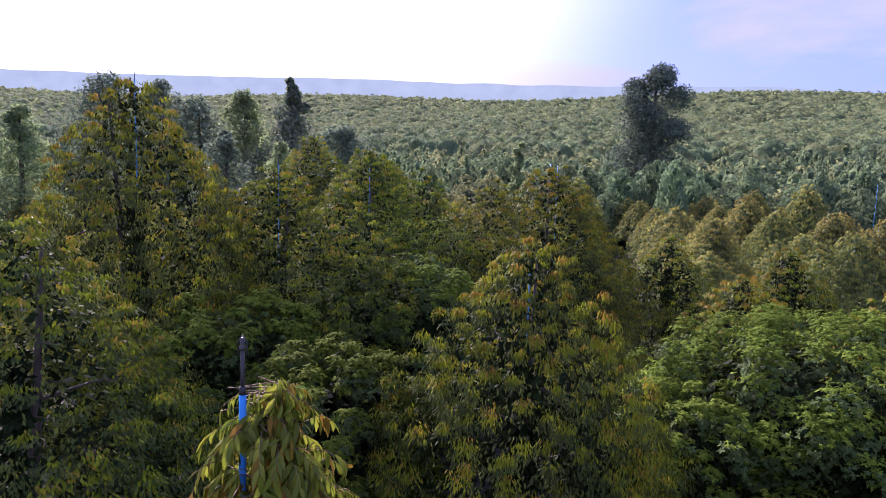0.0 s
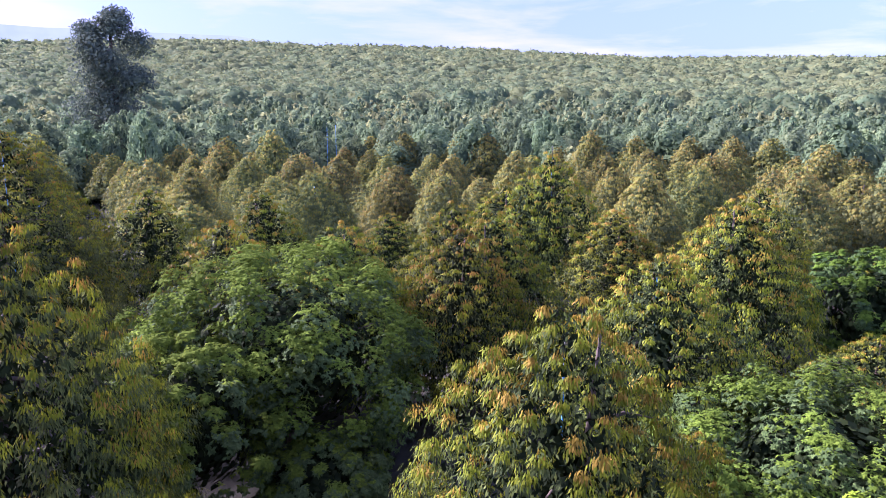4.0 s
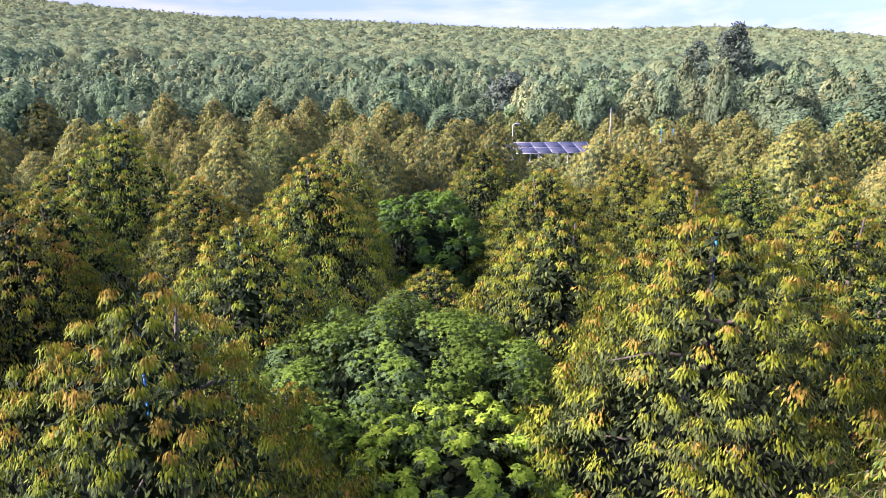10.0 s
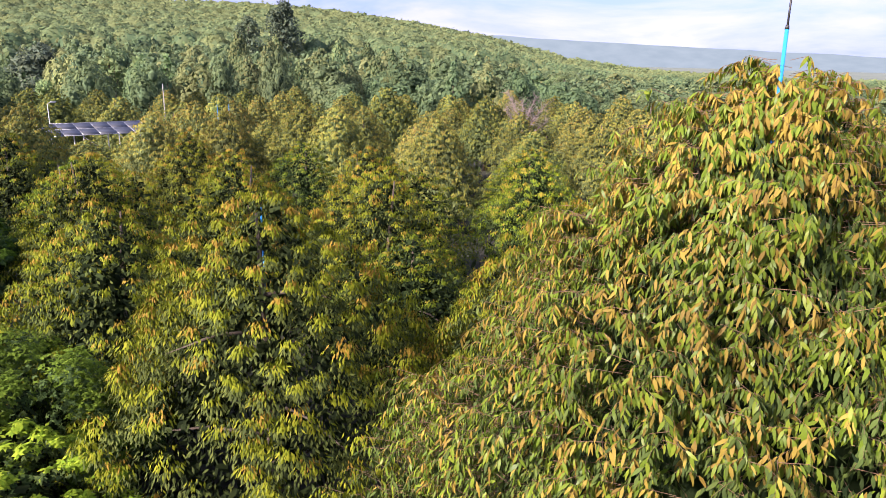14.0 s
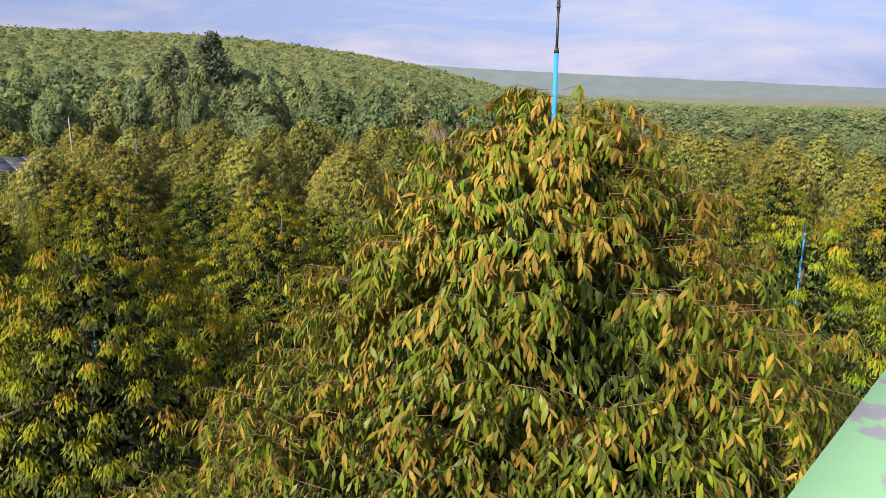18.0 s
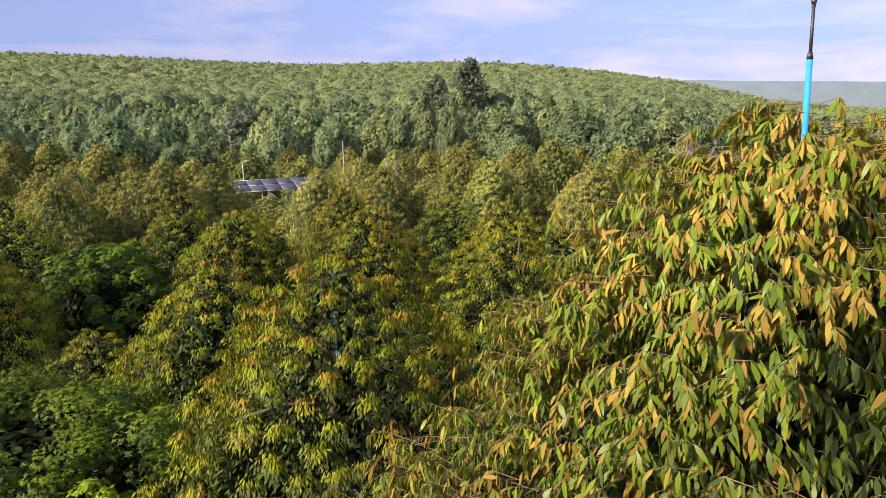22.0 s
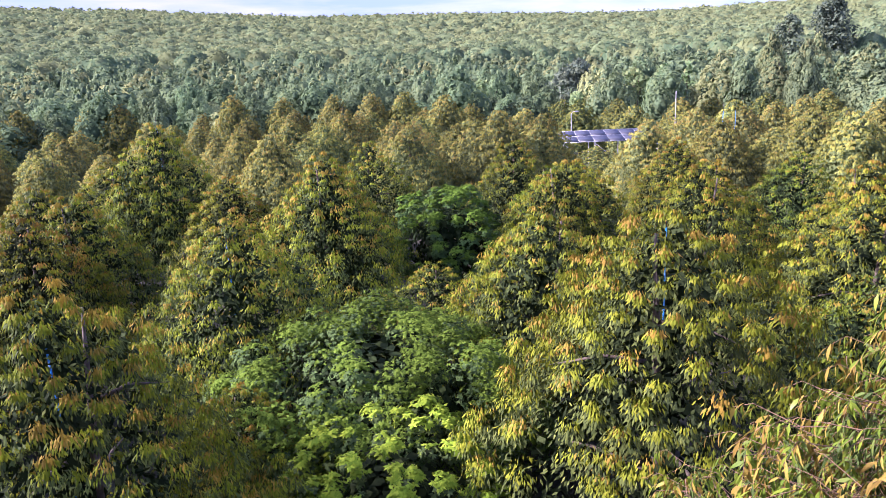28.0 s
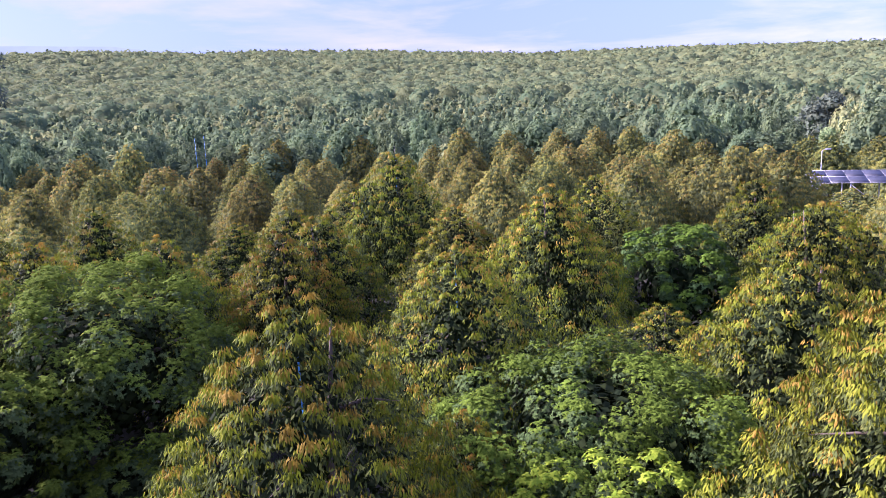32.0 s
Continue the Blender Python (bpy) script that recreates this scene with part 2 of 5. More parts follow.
CELLS = surface("solar_cells", (0.024, 0.027, 0.036), (0.036, 0.040, 0.052), scale=1.2, rough=0.5, bump=0.0)


def flaked_paint(name):
    """Mint green paint that has flaked to grey-violet primer in patches."""
    m, n, l = shader(name)
    geo = n.new("ShaderNodeNewGeometry")
    spots = n.new("ShaderNodeTexNoise")
    spots.inputs["Scale"].default_value, spots.inputs["Detail"].default_value, spots.inputs["Roughness"].default_value = 11.0, 5.0, 0.55
    l.new(geo.outputs["Position"], spots.inputs["Vector"])
    shades = ramp(n, [(0.0, (0.105, 0.255, 0.15)), (0.54, (0.13, 0.285, 0.175)), (0.57, (0.15, 0.165, 0.205)), (1.0, (0.12, 0.13, 0.17))])
    l.new(spots.outputs["Fac"], shades.inputs["Fac"])
    bsdf = n.new("ShaderNodeBsdfPrincipled")
    bsdf.inputs["Roughness"].default_value = 0.6
    l.new(shades.outputs["Color"], bsdf.inputs["Base Color"])
    relief = n.new("ShaderNodeBump")
    relief.inputs["Strength"].default_value, relief.inputs["Distance"].default_value = 0.3, 0.002
    l.new(spots.outputs["Fac"], relief.inputs["Height"])
    l.new(relief.outputs["Normal"], bsdf.inputs["Normal"])
    l.new(bsdf.outputs["BSDF"], n.new("ShaderNodeOutputMaterial").inputs["Surface"])
    return m


FLAKED_GREEN = flaked_paint("flaked_green")
GREEN_PAINT = surface("green_paint", (0.13, 0.38, 0.14), (0.20, 0.46, 0.20), scale=3, rough=0.5, bump=0.05)
DECK = surface("deck_plate", (0.20, 0.21, 0.20), (0.34, 0.35, 0.33), scale=2, rough=0.7)
PALM = leaf_material("palm_green", [(0.0, (0.10, 0.15, 0.05)), (1.0, (0.20, 0.25, 0.09))], rough=0.5)
# wild greens; HAZEL and PALE are lifted to stand in for haze
HAZEL = leaf_material("wild_green", [(0.0, (0.105, 0.148, 0.100)), (0.5, (0.148, 0.194, 0.118)), (1.0, (0.190, 0.226, 0.124))], rough=0.85, gloss=0.05, through_light=0.4)
DARK_WILD = leaf_material("dark_wild_green", [(0.0, (0.070, 0.098, 0.070)), (0.5, (0.100, 0.132, 0.086)), (1.0, (0.135, 0.162, 0.096))], rough=0.85, gloss=0.05, through_light=0.3)
PALE = leaf_material("pale_green", [(0.0, (0.14, 0.215, 0.09)), (0.5, (0.20, 0.285, 0.115)), (1.0, (0.27, 0.335, 0.135))], rough=0.8, gloss=0.08, through_light=0.48)
LAMP_WHITE = surface("lamp_white", (0.36, 0.37, 0.37), (0.50, 0.50, 0.50), scale=3, rough=0.5, bump=0.02)


# ---- mesh helpers ----
def mesh_np(name, verts, corners, sizes, mats, index=None):
    """A mesh from arrays: points, the corners of all faces in one row, and the number of corners of each face."""
    me = bpy.data.meshes.new(name)
    verts, corners, sizes = np.asarray(verts, np.float32), np.asarray(corners, np.int32), np.asarray(sizes, np.int32)
    me.vertices.add(len(verts))
    me.vertices.foreach_set("co", verts.ravel())
    me.loops.add(len(corners))
    me.loops.foreach_set("vertex_index", corners)
    me.polygons.add(len(sizes))
    me.polygons.foreach_set("loop_start", np.r_[0, np.cumsum(sizes)[:-1]].astype(np.int32))
    for m in mats:
        me.materials.append(m)
    if index is not None:
        me.polygons.foreach_set("material_index", np.asarray(index, np.int32))
    me.update(calc_edges=True)
    return me


def part(name, me, parent=None, label="", at=None):
    ob = new(name, me)
    if parent is not None:
        ob.parent = parent
    if at is not None:
        ob.matrix_basis = at
    if label:
        tagged(ob, label)
    return ob


def bm_mesh(name, bm, mat):
    me = bpy.data.meshes.new(name)
    bm.to_mesh(me)
    bm.free()
    me.materials.append(mat)
    return me


def unit(v):
    return v / np.maximum(np.linalg.norm(v, axis=-1, keepdims=True), 1e-9)


# blade templates: points (along, across, lift) and faces
BLADE_2 = (np.array([(0, 0, 0), (0.45, -0.5, -0.05), (1, 0, -0.06), (0.45, 0.5, -0.05)]), [(0, 1, 2), (0, 2, 3)])
SPRAY = (np.array([(0, -0.42, 0), (0.95, -0.5, -0.04), (1, 0.40, 0.02), (0.08, 0.5, -0.03)]), [(0, 1, 2), (0, 2, 3)])
BLADE_4 = (np.array([(0, 0, 0), (0.33, -0.5, 0.03), (0.33, 0.5, 0.03), (0.7, -0.38, 0.0), (0.7, 0.38, 0.0), (1, 0, -0.10)]),
           [(0, 1, 2), (1, 3, 4, 2), (3, 5, 4)])
BLADE_8 = (np.array([(0, 0, 0), (0.28, -0.46, 0.05), (0.28, 0, 0.0), (0.28, 0.46, 0.05), (0.68, -0.42, 0.0), (0.68, 0, -0.06), (0.68, 0.42, 0.0), (1.03, 0, -0.20)]),
           [(0, 1, 2), (0, 2, 3), (1, 4, 5, 2), (2, 5, 6, 3), (4, 7, 5), (5, 7, 6)])


def blades(P, D, N, L, W, template):
    """Points and faces of many leaves: feet P, ways D, normals N, lengths L and widths W."""
    pts, faces = template
    D = unit(D)
    S = unit(np.cross(D, N))
    N = np.cross(S, D)
    u, v, w = pts[:, 0], pts[:, 1], pts[:, 2]
    V = (P[:, None] + D[:, None] * (u[None, :, None] * L[:, None, None]) + S[:, None] * (v[None, :, None] * W[:, None, None])
         + N[:, None] * (w[None, :, None] * L[:, None, None]))
    row = np.concatenate([np.array(f) for f in faces])
    sizes = np.tile([len(f) for f in faces], len(P))
    corners = (np.arange(len(P))[:, None] * len(pts) + row[None]).ravel()
    return V.reshape(-1, 3), corners, sizes, len(faces)


def sticks(A, B, ra, rb):
    """Three-sided tapered sticks from A to B."""
    D = unit(B - A)
    S = unit(np.cross(D, np.array([0.31, 0.57, 0.76])))
    T = np.cross(D, S)
    rings = []
    for P, r in ((A, ra), (B, rb)):
        for a in (0, 2.094, 4.189):
            rings.append(P + (S * math.cos(a) + T * math.sin(a)) * np.reshape(r, (-1, 1)))
    V = np.stack(rings, 1).reshape(-1, 3)
    row = np.array([0, 1, 4, 3, 1, 2, 5, 4, 2, 0, 3, 5])
    corners = (np.arange(len(A))[:, None] * 6 + row[None]).ravel()
    return V, corners, np.full(len(A) * 3, 4)


def tube(points, radii, sides=8):
    """A tapered tube along points, closed at its ends."""
    P = np.array(points, float)
    V, F = [], []
    for k in range(len(P)):
        d = P[min(k + 1, len(P) - 1)] - P[max(k - 1, 0)]
        d = d / np.linalg.norm(d)
        s = np.cross(d, (0.2, 0.9, 0.38))
        s /= np.linalg.norm(s)
        t = np.cross(d, s)
        for a in range(sides):
            c = 2 * math.pi * a / sides
            V.append(P[k] + radii[k] * (s * math.cos(c) + t * math.sin(c)))
    for k in range(len(P) - 1):
        for a in range(sides):
            b = (a + 1) % sides
            F.append((k * sides + a, k * sides + b, (k + 1) * sides + b, (k + 1) * sides + a))
    F.append(tuple(range(sides))[::-1])
    F.append(tuple((len(P) - 1) * sides + a for a in range(sides)))
    return V, F


def tube_mesh(name, points, radii, mat, sides=8):
    V, F = tube(points, radii, sides)
    return mesh_np(name, V, np.concatenate(F), [len(f) for f in F], [mat])


def box_mesh(name, size, mat, bevel=0.0):
    bm = bmesh.new()
    bmesh.ops.create_cube(bm, size=1.0)
    bmesh.ops.scale(bm, vec=size, verts=bm.verts)
    if bevel:
        bmesh.ops.bevel(bm, geom=bm.edges[:], offset=bevel, segments=2, affect="EDGES")
    return bm_mesh(name, bm, mat)


# ---- the lie of the land ----
RIDGE_AZ = [-180, -140, -120, -112, -106, -100, -92, -77, -60, -46, -30, -17, 9, 36, 60, 180]
RIDGE_EL = [-1.2, -1.0, -0.7, 0.0, 1.45, 2.4, 3.0, 3.5, 4.15, 4.75, 5.45, 5.2, 4.5, 3.8, 2.0, -1.2]
RIDGE_R, FOOT_R, CANOPY = 600.0, 92.0, 9.0


def azimuth(x, y):
    return np.degrees(np.arctan2(-np.asarray(x, float), np.asarray(y, float)))


def land(x, y):
    """Height of the ground: level round the orchard, then a long wooded hillside."""
    r = np.hypot(x, y)
    el = np.interp(azimuth(x, y), RIDGE_AZ, RIDGE_EL)
    top = 9.4 + RIDGE_R * np.tan(np.radians(el)) - CANOPY
    s = np.clip((r - FOOT_R) / (RIDGE_R - FOOT_R), 0, 1.3)
    s = np.where(s > 1, 1 - 0.6 * (s - 1), s ** 1.7)
    roll = 0.5 * np.sin(x * 0.021 + 1.3) * np.cos(y * 0.017) * np.clip((r - 40) / 80, 0, 1) * (1 + r / 150)
    return top * s + roll


def ground_sheet():
    rs = np.r_[0.5, np.geomspace(3, 900, 70), 1500, 2600, 4200]
    na = 180
    V, F = [(0, 0, 0)], []
    for r in rs:
        for a in range(na):
            c = 2 * math.pi * a / na
            x, y = r * math.cos(c), r * math.sin(c)
            V.append((x, y, float(land(x, y)) if r < 1000 else -14.0))
    for a in range(na):
        F.append((0, 1 + a, 1 + (a + 1) % na))
    for k in range(len(rs) - 1):
        for a in range(na):
            b = (a + 1) % na
            F.append((1 + k * na + a, 1 + (k + 1) * na + a, 1 + (k + 1) * na + b, 1 + k * na + b))
    ob = part("ground", mesh_np("ground", V, np.concatenate(F), [len(f) for f in F], [SOIL, FIELDS], [int(math.hypot(*V[f[0]][:2]) > 420) for f in F]))
    for p in ob.data.polygons:
        p.use_smooth = True
    return tagged(ob, "brown orchard soil with dry litter and weeds under the trees", "ground", kind="structure")


ground_sheet()


# ---- durian trees ----
def cone_radius(d, height, spread, bulge=0.84):
    """Radius of the crown at a depth d below its tip."""
    full = spread * np.power(np.clip(d, 0, None) / (0.62 * height), bulge)
    return np.minimum(full, spread * (1.12 - 0.45 * np.clip((d / height - 0.5) / 0.45, 0, 1)))


def inner_cone(seed, height, spread, low, bulge, share=0.7, around=18, down=12):
    """The inner body of a crown, filled in shade-dark colour: a lumpy pointed cone."""
    V, F = [(0, 0, height - 0.75)], []
    for j in range(down):
        d = 0.25 + (height * (low + 0.06) - 0.25) * (j / (down - 1)) ** 1.1
        for i in range(around):
            a = 2 * math.pi * i / around
            lump = 0.92 + 0.45 * noise.noise((math.cos(a) * 2.6 + seed, math.sin(a) * 2.6, d * 1.6))
            r = float(cone_radius(d, height, spread, bulge)) * share * lump
            V.append((math.cos(a) * r, math.sin(a) * r, height - d - 0.75))
    F += [(0, 1 + i, 1 + (i + 1) % around) for i in range(around)]
    for j in range(down - 1):
        for i in range(around):
            k = (i + 1) % around
            F.append((1 + j * around + i, 1 + (j + 1) * around + i, 1 + (j + 1) * around + k, 1 + j * around + k))
    F.append(tuple(1 + (down - 1) * around + i for i in range(around))[::-1])
    return V, F


def durian_crown(seed, height, spread, boughs, shoots, per_shoot, blade, length, gold=0.25, fresh=0.35, twigs=True, low=0.86, slim=0.29, power=0.62, bulge=0.84, fill=0, tuft=0.30, share=0.7, rise=(0.0, 0.6), pick=None, greens=None, mix=0.12, shaded=0.35, inner=None, jag=0.18):
    """Crown mesh of a durian tree: boughs end in tufts of arching shoots, each with two rows of hanging leaves.
    Foot at 0, tip at height. The leaves that pick() takes are left out and given back as a list."""
    g = np.random.default_rng(seed)
    d = 0.10 + (height * low - 0.10) * np.power((np.arange(boughs) + 0.5) / boughs, power)
    phi = np.arange(boughs) * 2.39996 + g.normal(0, 0.25, boughs)
    lump = 1 + 0.10 * np.sin(phi * 2 + seed) + 0.08 * np.sin(phi * 5 + d * 3.1 + seed) + g.normal(0, 0.09, boughs)
    deep = (np.arange(boughs) % 3 == 2) & (d > 0.7)
    r = cone_radius(d, height, spread, bulge) * lump * np.where(deep, 0.80, 1.0) - tuft * 0.4
    r = np.maximum(r, 0.03)
    ends = np.stack([np.cos(phi) * r, np.sin(phi) * r, height - d + g.normal(0, 0.12, boughs)], 1)
    outs = np.stack([np.cos(phi), np.sin(phi), np.zeros(boughs)], 1)
    size = tuft * g.uniform(0.75, 1.25, boughs) * np.clip(0.38 + 0.35 * d, 0.38, 1.0)
    n = boughs * shoots
    b = np.repeat(np.arange(boughs), shoots)
    off = g.normal(0, 1, (n, 3)) * size[b][:, None] * np.array([0.26, 0.26, 0.20])
    foot = ends[b] + off
    foot[:, 2] = np.where(d[b] < 0.9, foot[:, 2] + g.uniform(-1.2, 0.8, n) * jag, foot[:, 2])
    tone_b = g.random(boughs)
    fan = np.tile((np.arange(shoots) + 0.5) / shoots * 2 - 1, boughs) + g.normal(0, 0.12, n)
    tang = np.stack([-np.sin(phi), np.cos(phi), np.zeros(boughs)], 1)
    way = unit(outs[b] * np.cos(fan * 1.9)[:, None] + tang[b] * np.sin(fan * 1.9)[:, None] + np.array([0, 0, 1.0]) * g.uniform(rise[0], rise[1], n)[:, None])
    twig_len = size[b] * g.uniform(0.75, 1.35, n)
    k = per_shoot
    s = np.repeat(np.arange(n), k)
    t = np.tile((np.arange(k) + 0.5) / k, n)
    drop = np.array([0, 0, -1.0])
    P = foot[s] + way[s] * (twig_len[s] * t)[:, None] + drop * (twig_len[s] * t * t * 0.75)[:, None]
    side = unit(np.cross(way, np.array([0, 0, 1.0])) + 1e-4)
    sgn = np.tile(np.where(np.arange(k) % 2, 1.0, -1.0), n)
    m = n * k
    D = side[s] * (sgn * g.uniform(0.05, 0.7, m))[:, None] + way[s] * g.uniform(0.1, 0.8, m)[:, None] + drop * g.uniform(0.9, 1.9, m)[:, None] + g.normal(0, 0.10 + 0.3 * mix, (m, 3))
    N = outs[b[s]] * 0.9 + way[s] * 0.5 + np.array([0, 0, 0.25]) + side[s] * (sgn * 0.35)[:, None] + g.normal(0, 0.18 + 0.6 * mix, (m, 3))
    L = length * g.uniform(0.70, 1.15, m)
    W = L * slim * g.uniform(0.85, 1.15, m)
    tone = tone_b[b[s]] * (0.72 - mix) + g.random(n)[s] * 0.22 + g.random(m) * mix + (0.4 * way[s][:, 2] + t * 0.5) * 0.18 - np.where(deep, 0.3, 0.0)[b[s]]
    tone = np.argsort(np.argsort(tone)) / m
    # fewer fresh and golden leaves lower down: older growth and shade, as colour
    hi = 1 - np.clip(d[b[s]] / (height * 0.42), 0, 1)
    cut = gold * (0.25 + 1.3 * hi)
    kind = np.where(tone + g.normal(0, 0.13, m) > 1.04 - cut, 2, np.where(tone > 1 - cut - fresh * (0.5 + 0.8 * hi), 1, 0))
    single = []
    if pick is not None:
        taken = pick(P)
        single = [(P[i], D[i], N[i], L[i], W[i], int(kind[i])) for i in np.nonzero(taken)[0]]
        P, D, N, L, W, kind = P[~taken], D[~taken], N[~taken], L[~taken], W[~taken], kind[~taken]
    V, C, Z, nf = blades(P, D, N, L, W, blade)
    index = np.repeat(kind, nf)
    mats = [*(greens or (DURIAN_GREEN, DURIAN_FRESH, DURIAN_GOLD)), TWIG, inner or SHADE_GREEN]
    if twigs:
        A = foot - way * 0.03 - outs[b] * 0.10
        mid = foot + way * (twig_len * 0.5)[:, None] + drop * (twig_len * 0.19)[:, None]
        tip = foot + way * (twig_len * 0.97)[:, None] + drop * (twig_len * 0.70)[:, None]
        spans = ((A, mid, 0.0024, 0.0020), (mid, tip, 0.0020, 0.0012)) if len(blade[0]) > 5 else ((A, tip, 0.006, 0.003),)
        for p0, p1, r0, r1 in spans:
            TV, TC, TZ = sticks(p0, p1, np.full(n, r0), np.full(n, r1))
            C, Z, index = np.r_[C, TC + len(V)], np.r_[Z, TZ], np.r_[index, np.full(len(TZ), 3)]
            V = np.r_[V, TV]
    # older leaves between the tufts, a share of them coloured as shade
    d2 = 0.25 + (height * low - 0.25) * np.power(g.random(fill), power)
    a2 = g.random(fill) * 2 * math.pi
    r2 = cone_radius(d2, height, spread, bulge) * g.uniform(0.66, 0.92, fill)
    o2 = np.stack([np.cos(a2), np.sin(a2), np.zeros(fill)], 1)
    P2 = o2 * r2[:, None] + np.array([0, 0, 1.0]) * (height - d2)[:, None]
    L2 = length * g.uniform(0.9, 1.25, fill)
    V2, C2, Z2, n2 = blades(P2, o2 * 0.4 + drop * 0.9 + g.normal(0, 0.3, (fill, 3)), o2 * 0.9 + np.array([0, 0, 0.35]) + g.normal(0, 0.3, (fill, 3)), L2, L2 * slim, BLADE_2)
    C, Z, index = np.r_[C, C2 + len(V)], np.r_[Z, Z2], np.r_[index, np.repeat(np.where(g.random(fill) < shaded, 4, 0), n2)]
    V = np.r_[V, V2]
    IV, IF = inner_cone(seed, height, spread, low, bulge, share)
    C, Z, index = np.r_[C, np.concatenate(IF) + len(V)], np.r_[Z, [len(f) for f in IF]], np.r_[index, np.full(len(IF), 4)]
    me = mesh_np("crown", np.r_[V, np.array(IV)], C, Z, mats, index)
    return (me, single) if pick is not None else me


def trunk_meshes(seed, height, spread, limbs):
    g = np.random.default_rng(seed + 77)
    bend = g.normal(0, 0.06, 2)
    pts = [(bend[0] * k, bend[1] * k, height * 0.93 * k / 5 - (0.15 if k == 0 else 0)) for k in range(6)]
    trunk = tube_mesh("trunk", pts, [0.17, 0.14, 0.11, 0.08, 0.05, 0.02], BARK, 8)
    out = []
    for k in range(limbs):
        a, z = k * 2.4 + g.uniform(-0.3, 0.3), height * (0.22 + 0.6 * k / limbs)
        r = float(cone_radius(np.array(height - z), height, spread)) * 0.8
        p0 = np.array([bend[0] * 5 * z / height, bend[1] * 5 * z / height, z])
        o = np.array([math.cos(a), math.sin(a), 0])
        out.append(tube_mesh("limb", [p0, p0 + o * r * 0.5 + np.array([0, 0, 0.12]), p0 + o * r + np.array([0, 0, -0.05])], [0.045, 0.030, 0.003], BARK, 5))
    return trunk, out


def durian_tree(meshes, x, y, turn=0.0, scale=(1, 1, 1), label="", group="durian orchard rows"):
    crown, trunk, limbs = meshes
    root = new("durian_tree")
    root.matrix_basis = Matrix.LocRotScale((x, y, float(land(x, y)) - 0.02), Euler((0, 0, turn)), scale)
    part("trunk", trunk, root)
    part("crown", crown, root)
    for me in limbs:
        part("limb", me, root)
    return tagged(root, label or "durian tree with drooping olive-green and golden leaves", "tree", group)


def lobe_radius(d, full, spread, bulge):
    """Radius of one leader's crown at a depth d below its tip; it is widest at the depth full."""
    q = np.clip(d / full, 0, None)
    return spread * np.where(q < 1, np.power(np.clip(q, 1e-4, 1), bulge), np.clip(1 - 0.22 * np.clip(q - 1, 0, None) ** 1.5, 0.3, 1))


def tufted_crown(seed, height, spread, leaders, tufts, per, length, slim, tuft, gold, fresh, fill=0, low=0.8, bulge=0.74, greens=None, inner=None, blade=None):
    """Crown mesh of an orchard durian tree: a main leader and lower side leaders, dressed with mops of hanging leaves.
    Young flush and painted light make the mops bright on top, painted shade dark below; older leaves lie between."""
    g = np.random.default_rng(seed)
    full = 0.60 * height
    lobes = [(0.0, 0.0, height, spread)]
    for k in range(leaders):
        a, o = k * 6.283 / max(leaders, 1) + g.uniform(-0.5, 0.5), spread * g.uniform(0.34, 0.58)
        lobes.append((math.cos(a) * o, math.sin(a) * o, height * g.uniform(0.70, 0.93), spread * g.uniform(0.40, 0.58)))
    share_of = np.array([l[3] ** 1.6 for l in lobes])
    share_of /= share_of.sum()
    ground_z = height * (1 - low)
    A, N, deep = [], [], []

    def shell(count, lobe, inset):
        cx, cy, top, sp = lobe
        reach = top - ground_z
        f = full * sp / spread
        d = 0.04 + (reach - 0.04) * np.power((np.arange(count) + 0.5) / count, 1 / 1.6)
        phi = np.arange(count) * 2.39996 + g.normal(0, 0.12, count)
        wave = 1 + 0.09 * np.sin(phi * 3 + seed + d * 1.3) + 0.07 * np.sin(phi * 5 - d * 2.3 + seed * 2.1) + 0.05 * np.sin(phi * 9 + d * 4.1)
        r = lobe_radius(d, f, sp, bulge) * wave * inset
        P = np.stack([cx + np.cos(phi) * r, cy + np.sin(phi) * r, top - d], 1)
        keep = np.ones(count, bool)
        for other in lobes:
            if other is not lobe:
                od = other[2] - P[:, 2]
                orad = np.where(od > 0, lobe_radius(np.maximum(od, 0.01), full * other[3] / spread, other[3], bulge), 0.0)
                keep &= np.hypot(P[:, 0] - other[0], P[:, 1] - other[1]) > orad * 0.86
        steep = np.clip(0.85 - 0.5 * d / f, 0.12, 0.9)
        Nn = np.stack([np.cos(phi), np.sin(phi), steep], 1)
        return P[keep], unit(Nn)[keep]

    for lobe, q in zip(lobes, share_of):
        P, n = shell(int(tufts * q * 1.35), lobe, 1.0)
        A.append(P)
        N.append(n)
    A, N = np.concatenate(A), np.concatenate(N)
    n = len(A)
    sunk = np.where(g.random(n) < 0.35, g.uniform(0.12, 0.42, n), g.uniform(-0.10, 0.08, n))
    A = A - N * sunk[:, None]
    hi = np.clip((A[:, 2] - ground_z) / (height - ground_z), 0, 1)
    size = tuft * g.uniform(0.7, 1.3, n) * np.clip(0.55 + (1 - hi) * 0.9, 0.55, 1.1)
    flush = g.random(n)
    b = np.repeat(np.arange(n), per)
    m = len(b)
    up = np.array([0, 0, 1.0])
    axis = unit(N * 0.8 + up * 0.45)
    v = unit(g.normal(0, 1, (m, 3)) + axis[b] * 1.15)
    P = A[b] + v * (size[b] * g.uniform(0.35, 1.0, m))[:, None] * np.array([1, 1, 0.75])
    D = v * np.array([0.55, 0.55, 0.15]) - up * g.uniform(0.6, 1.4, m)[:, None] + g.normal(0, 0.20, (m, 3))
    Nl = v + N[b] * 0.5 + up * 0.25 + g.normal(0, 0.22, (m, 3))
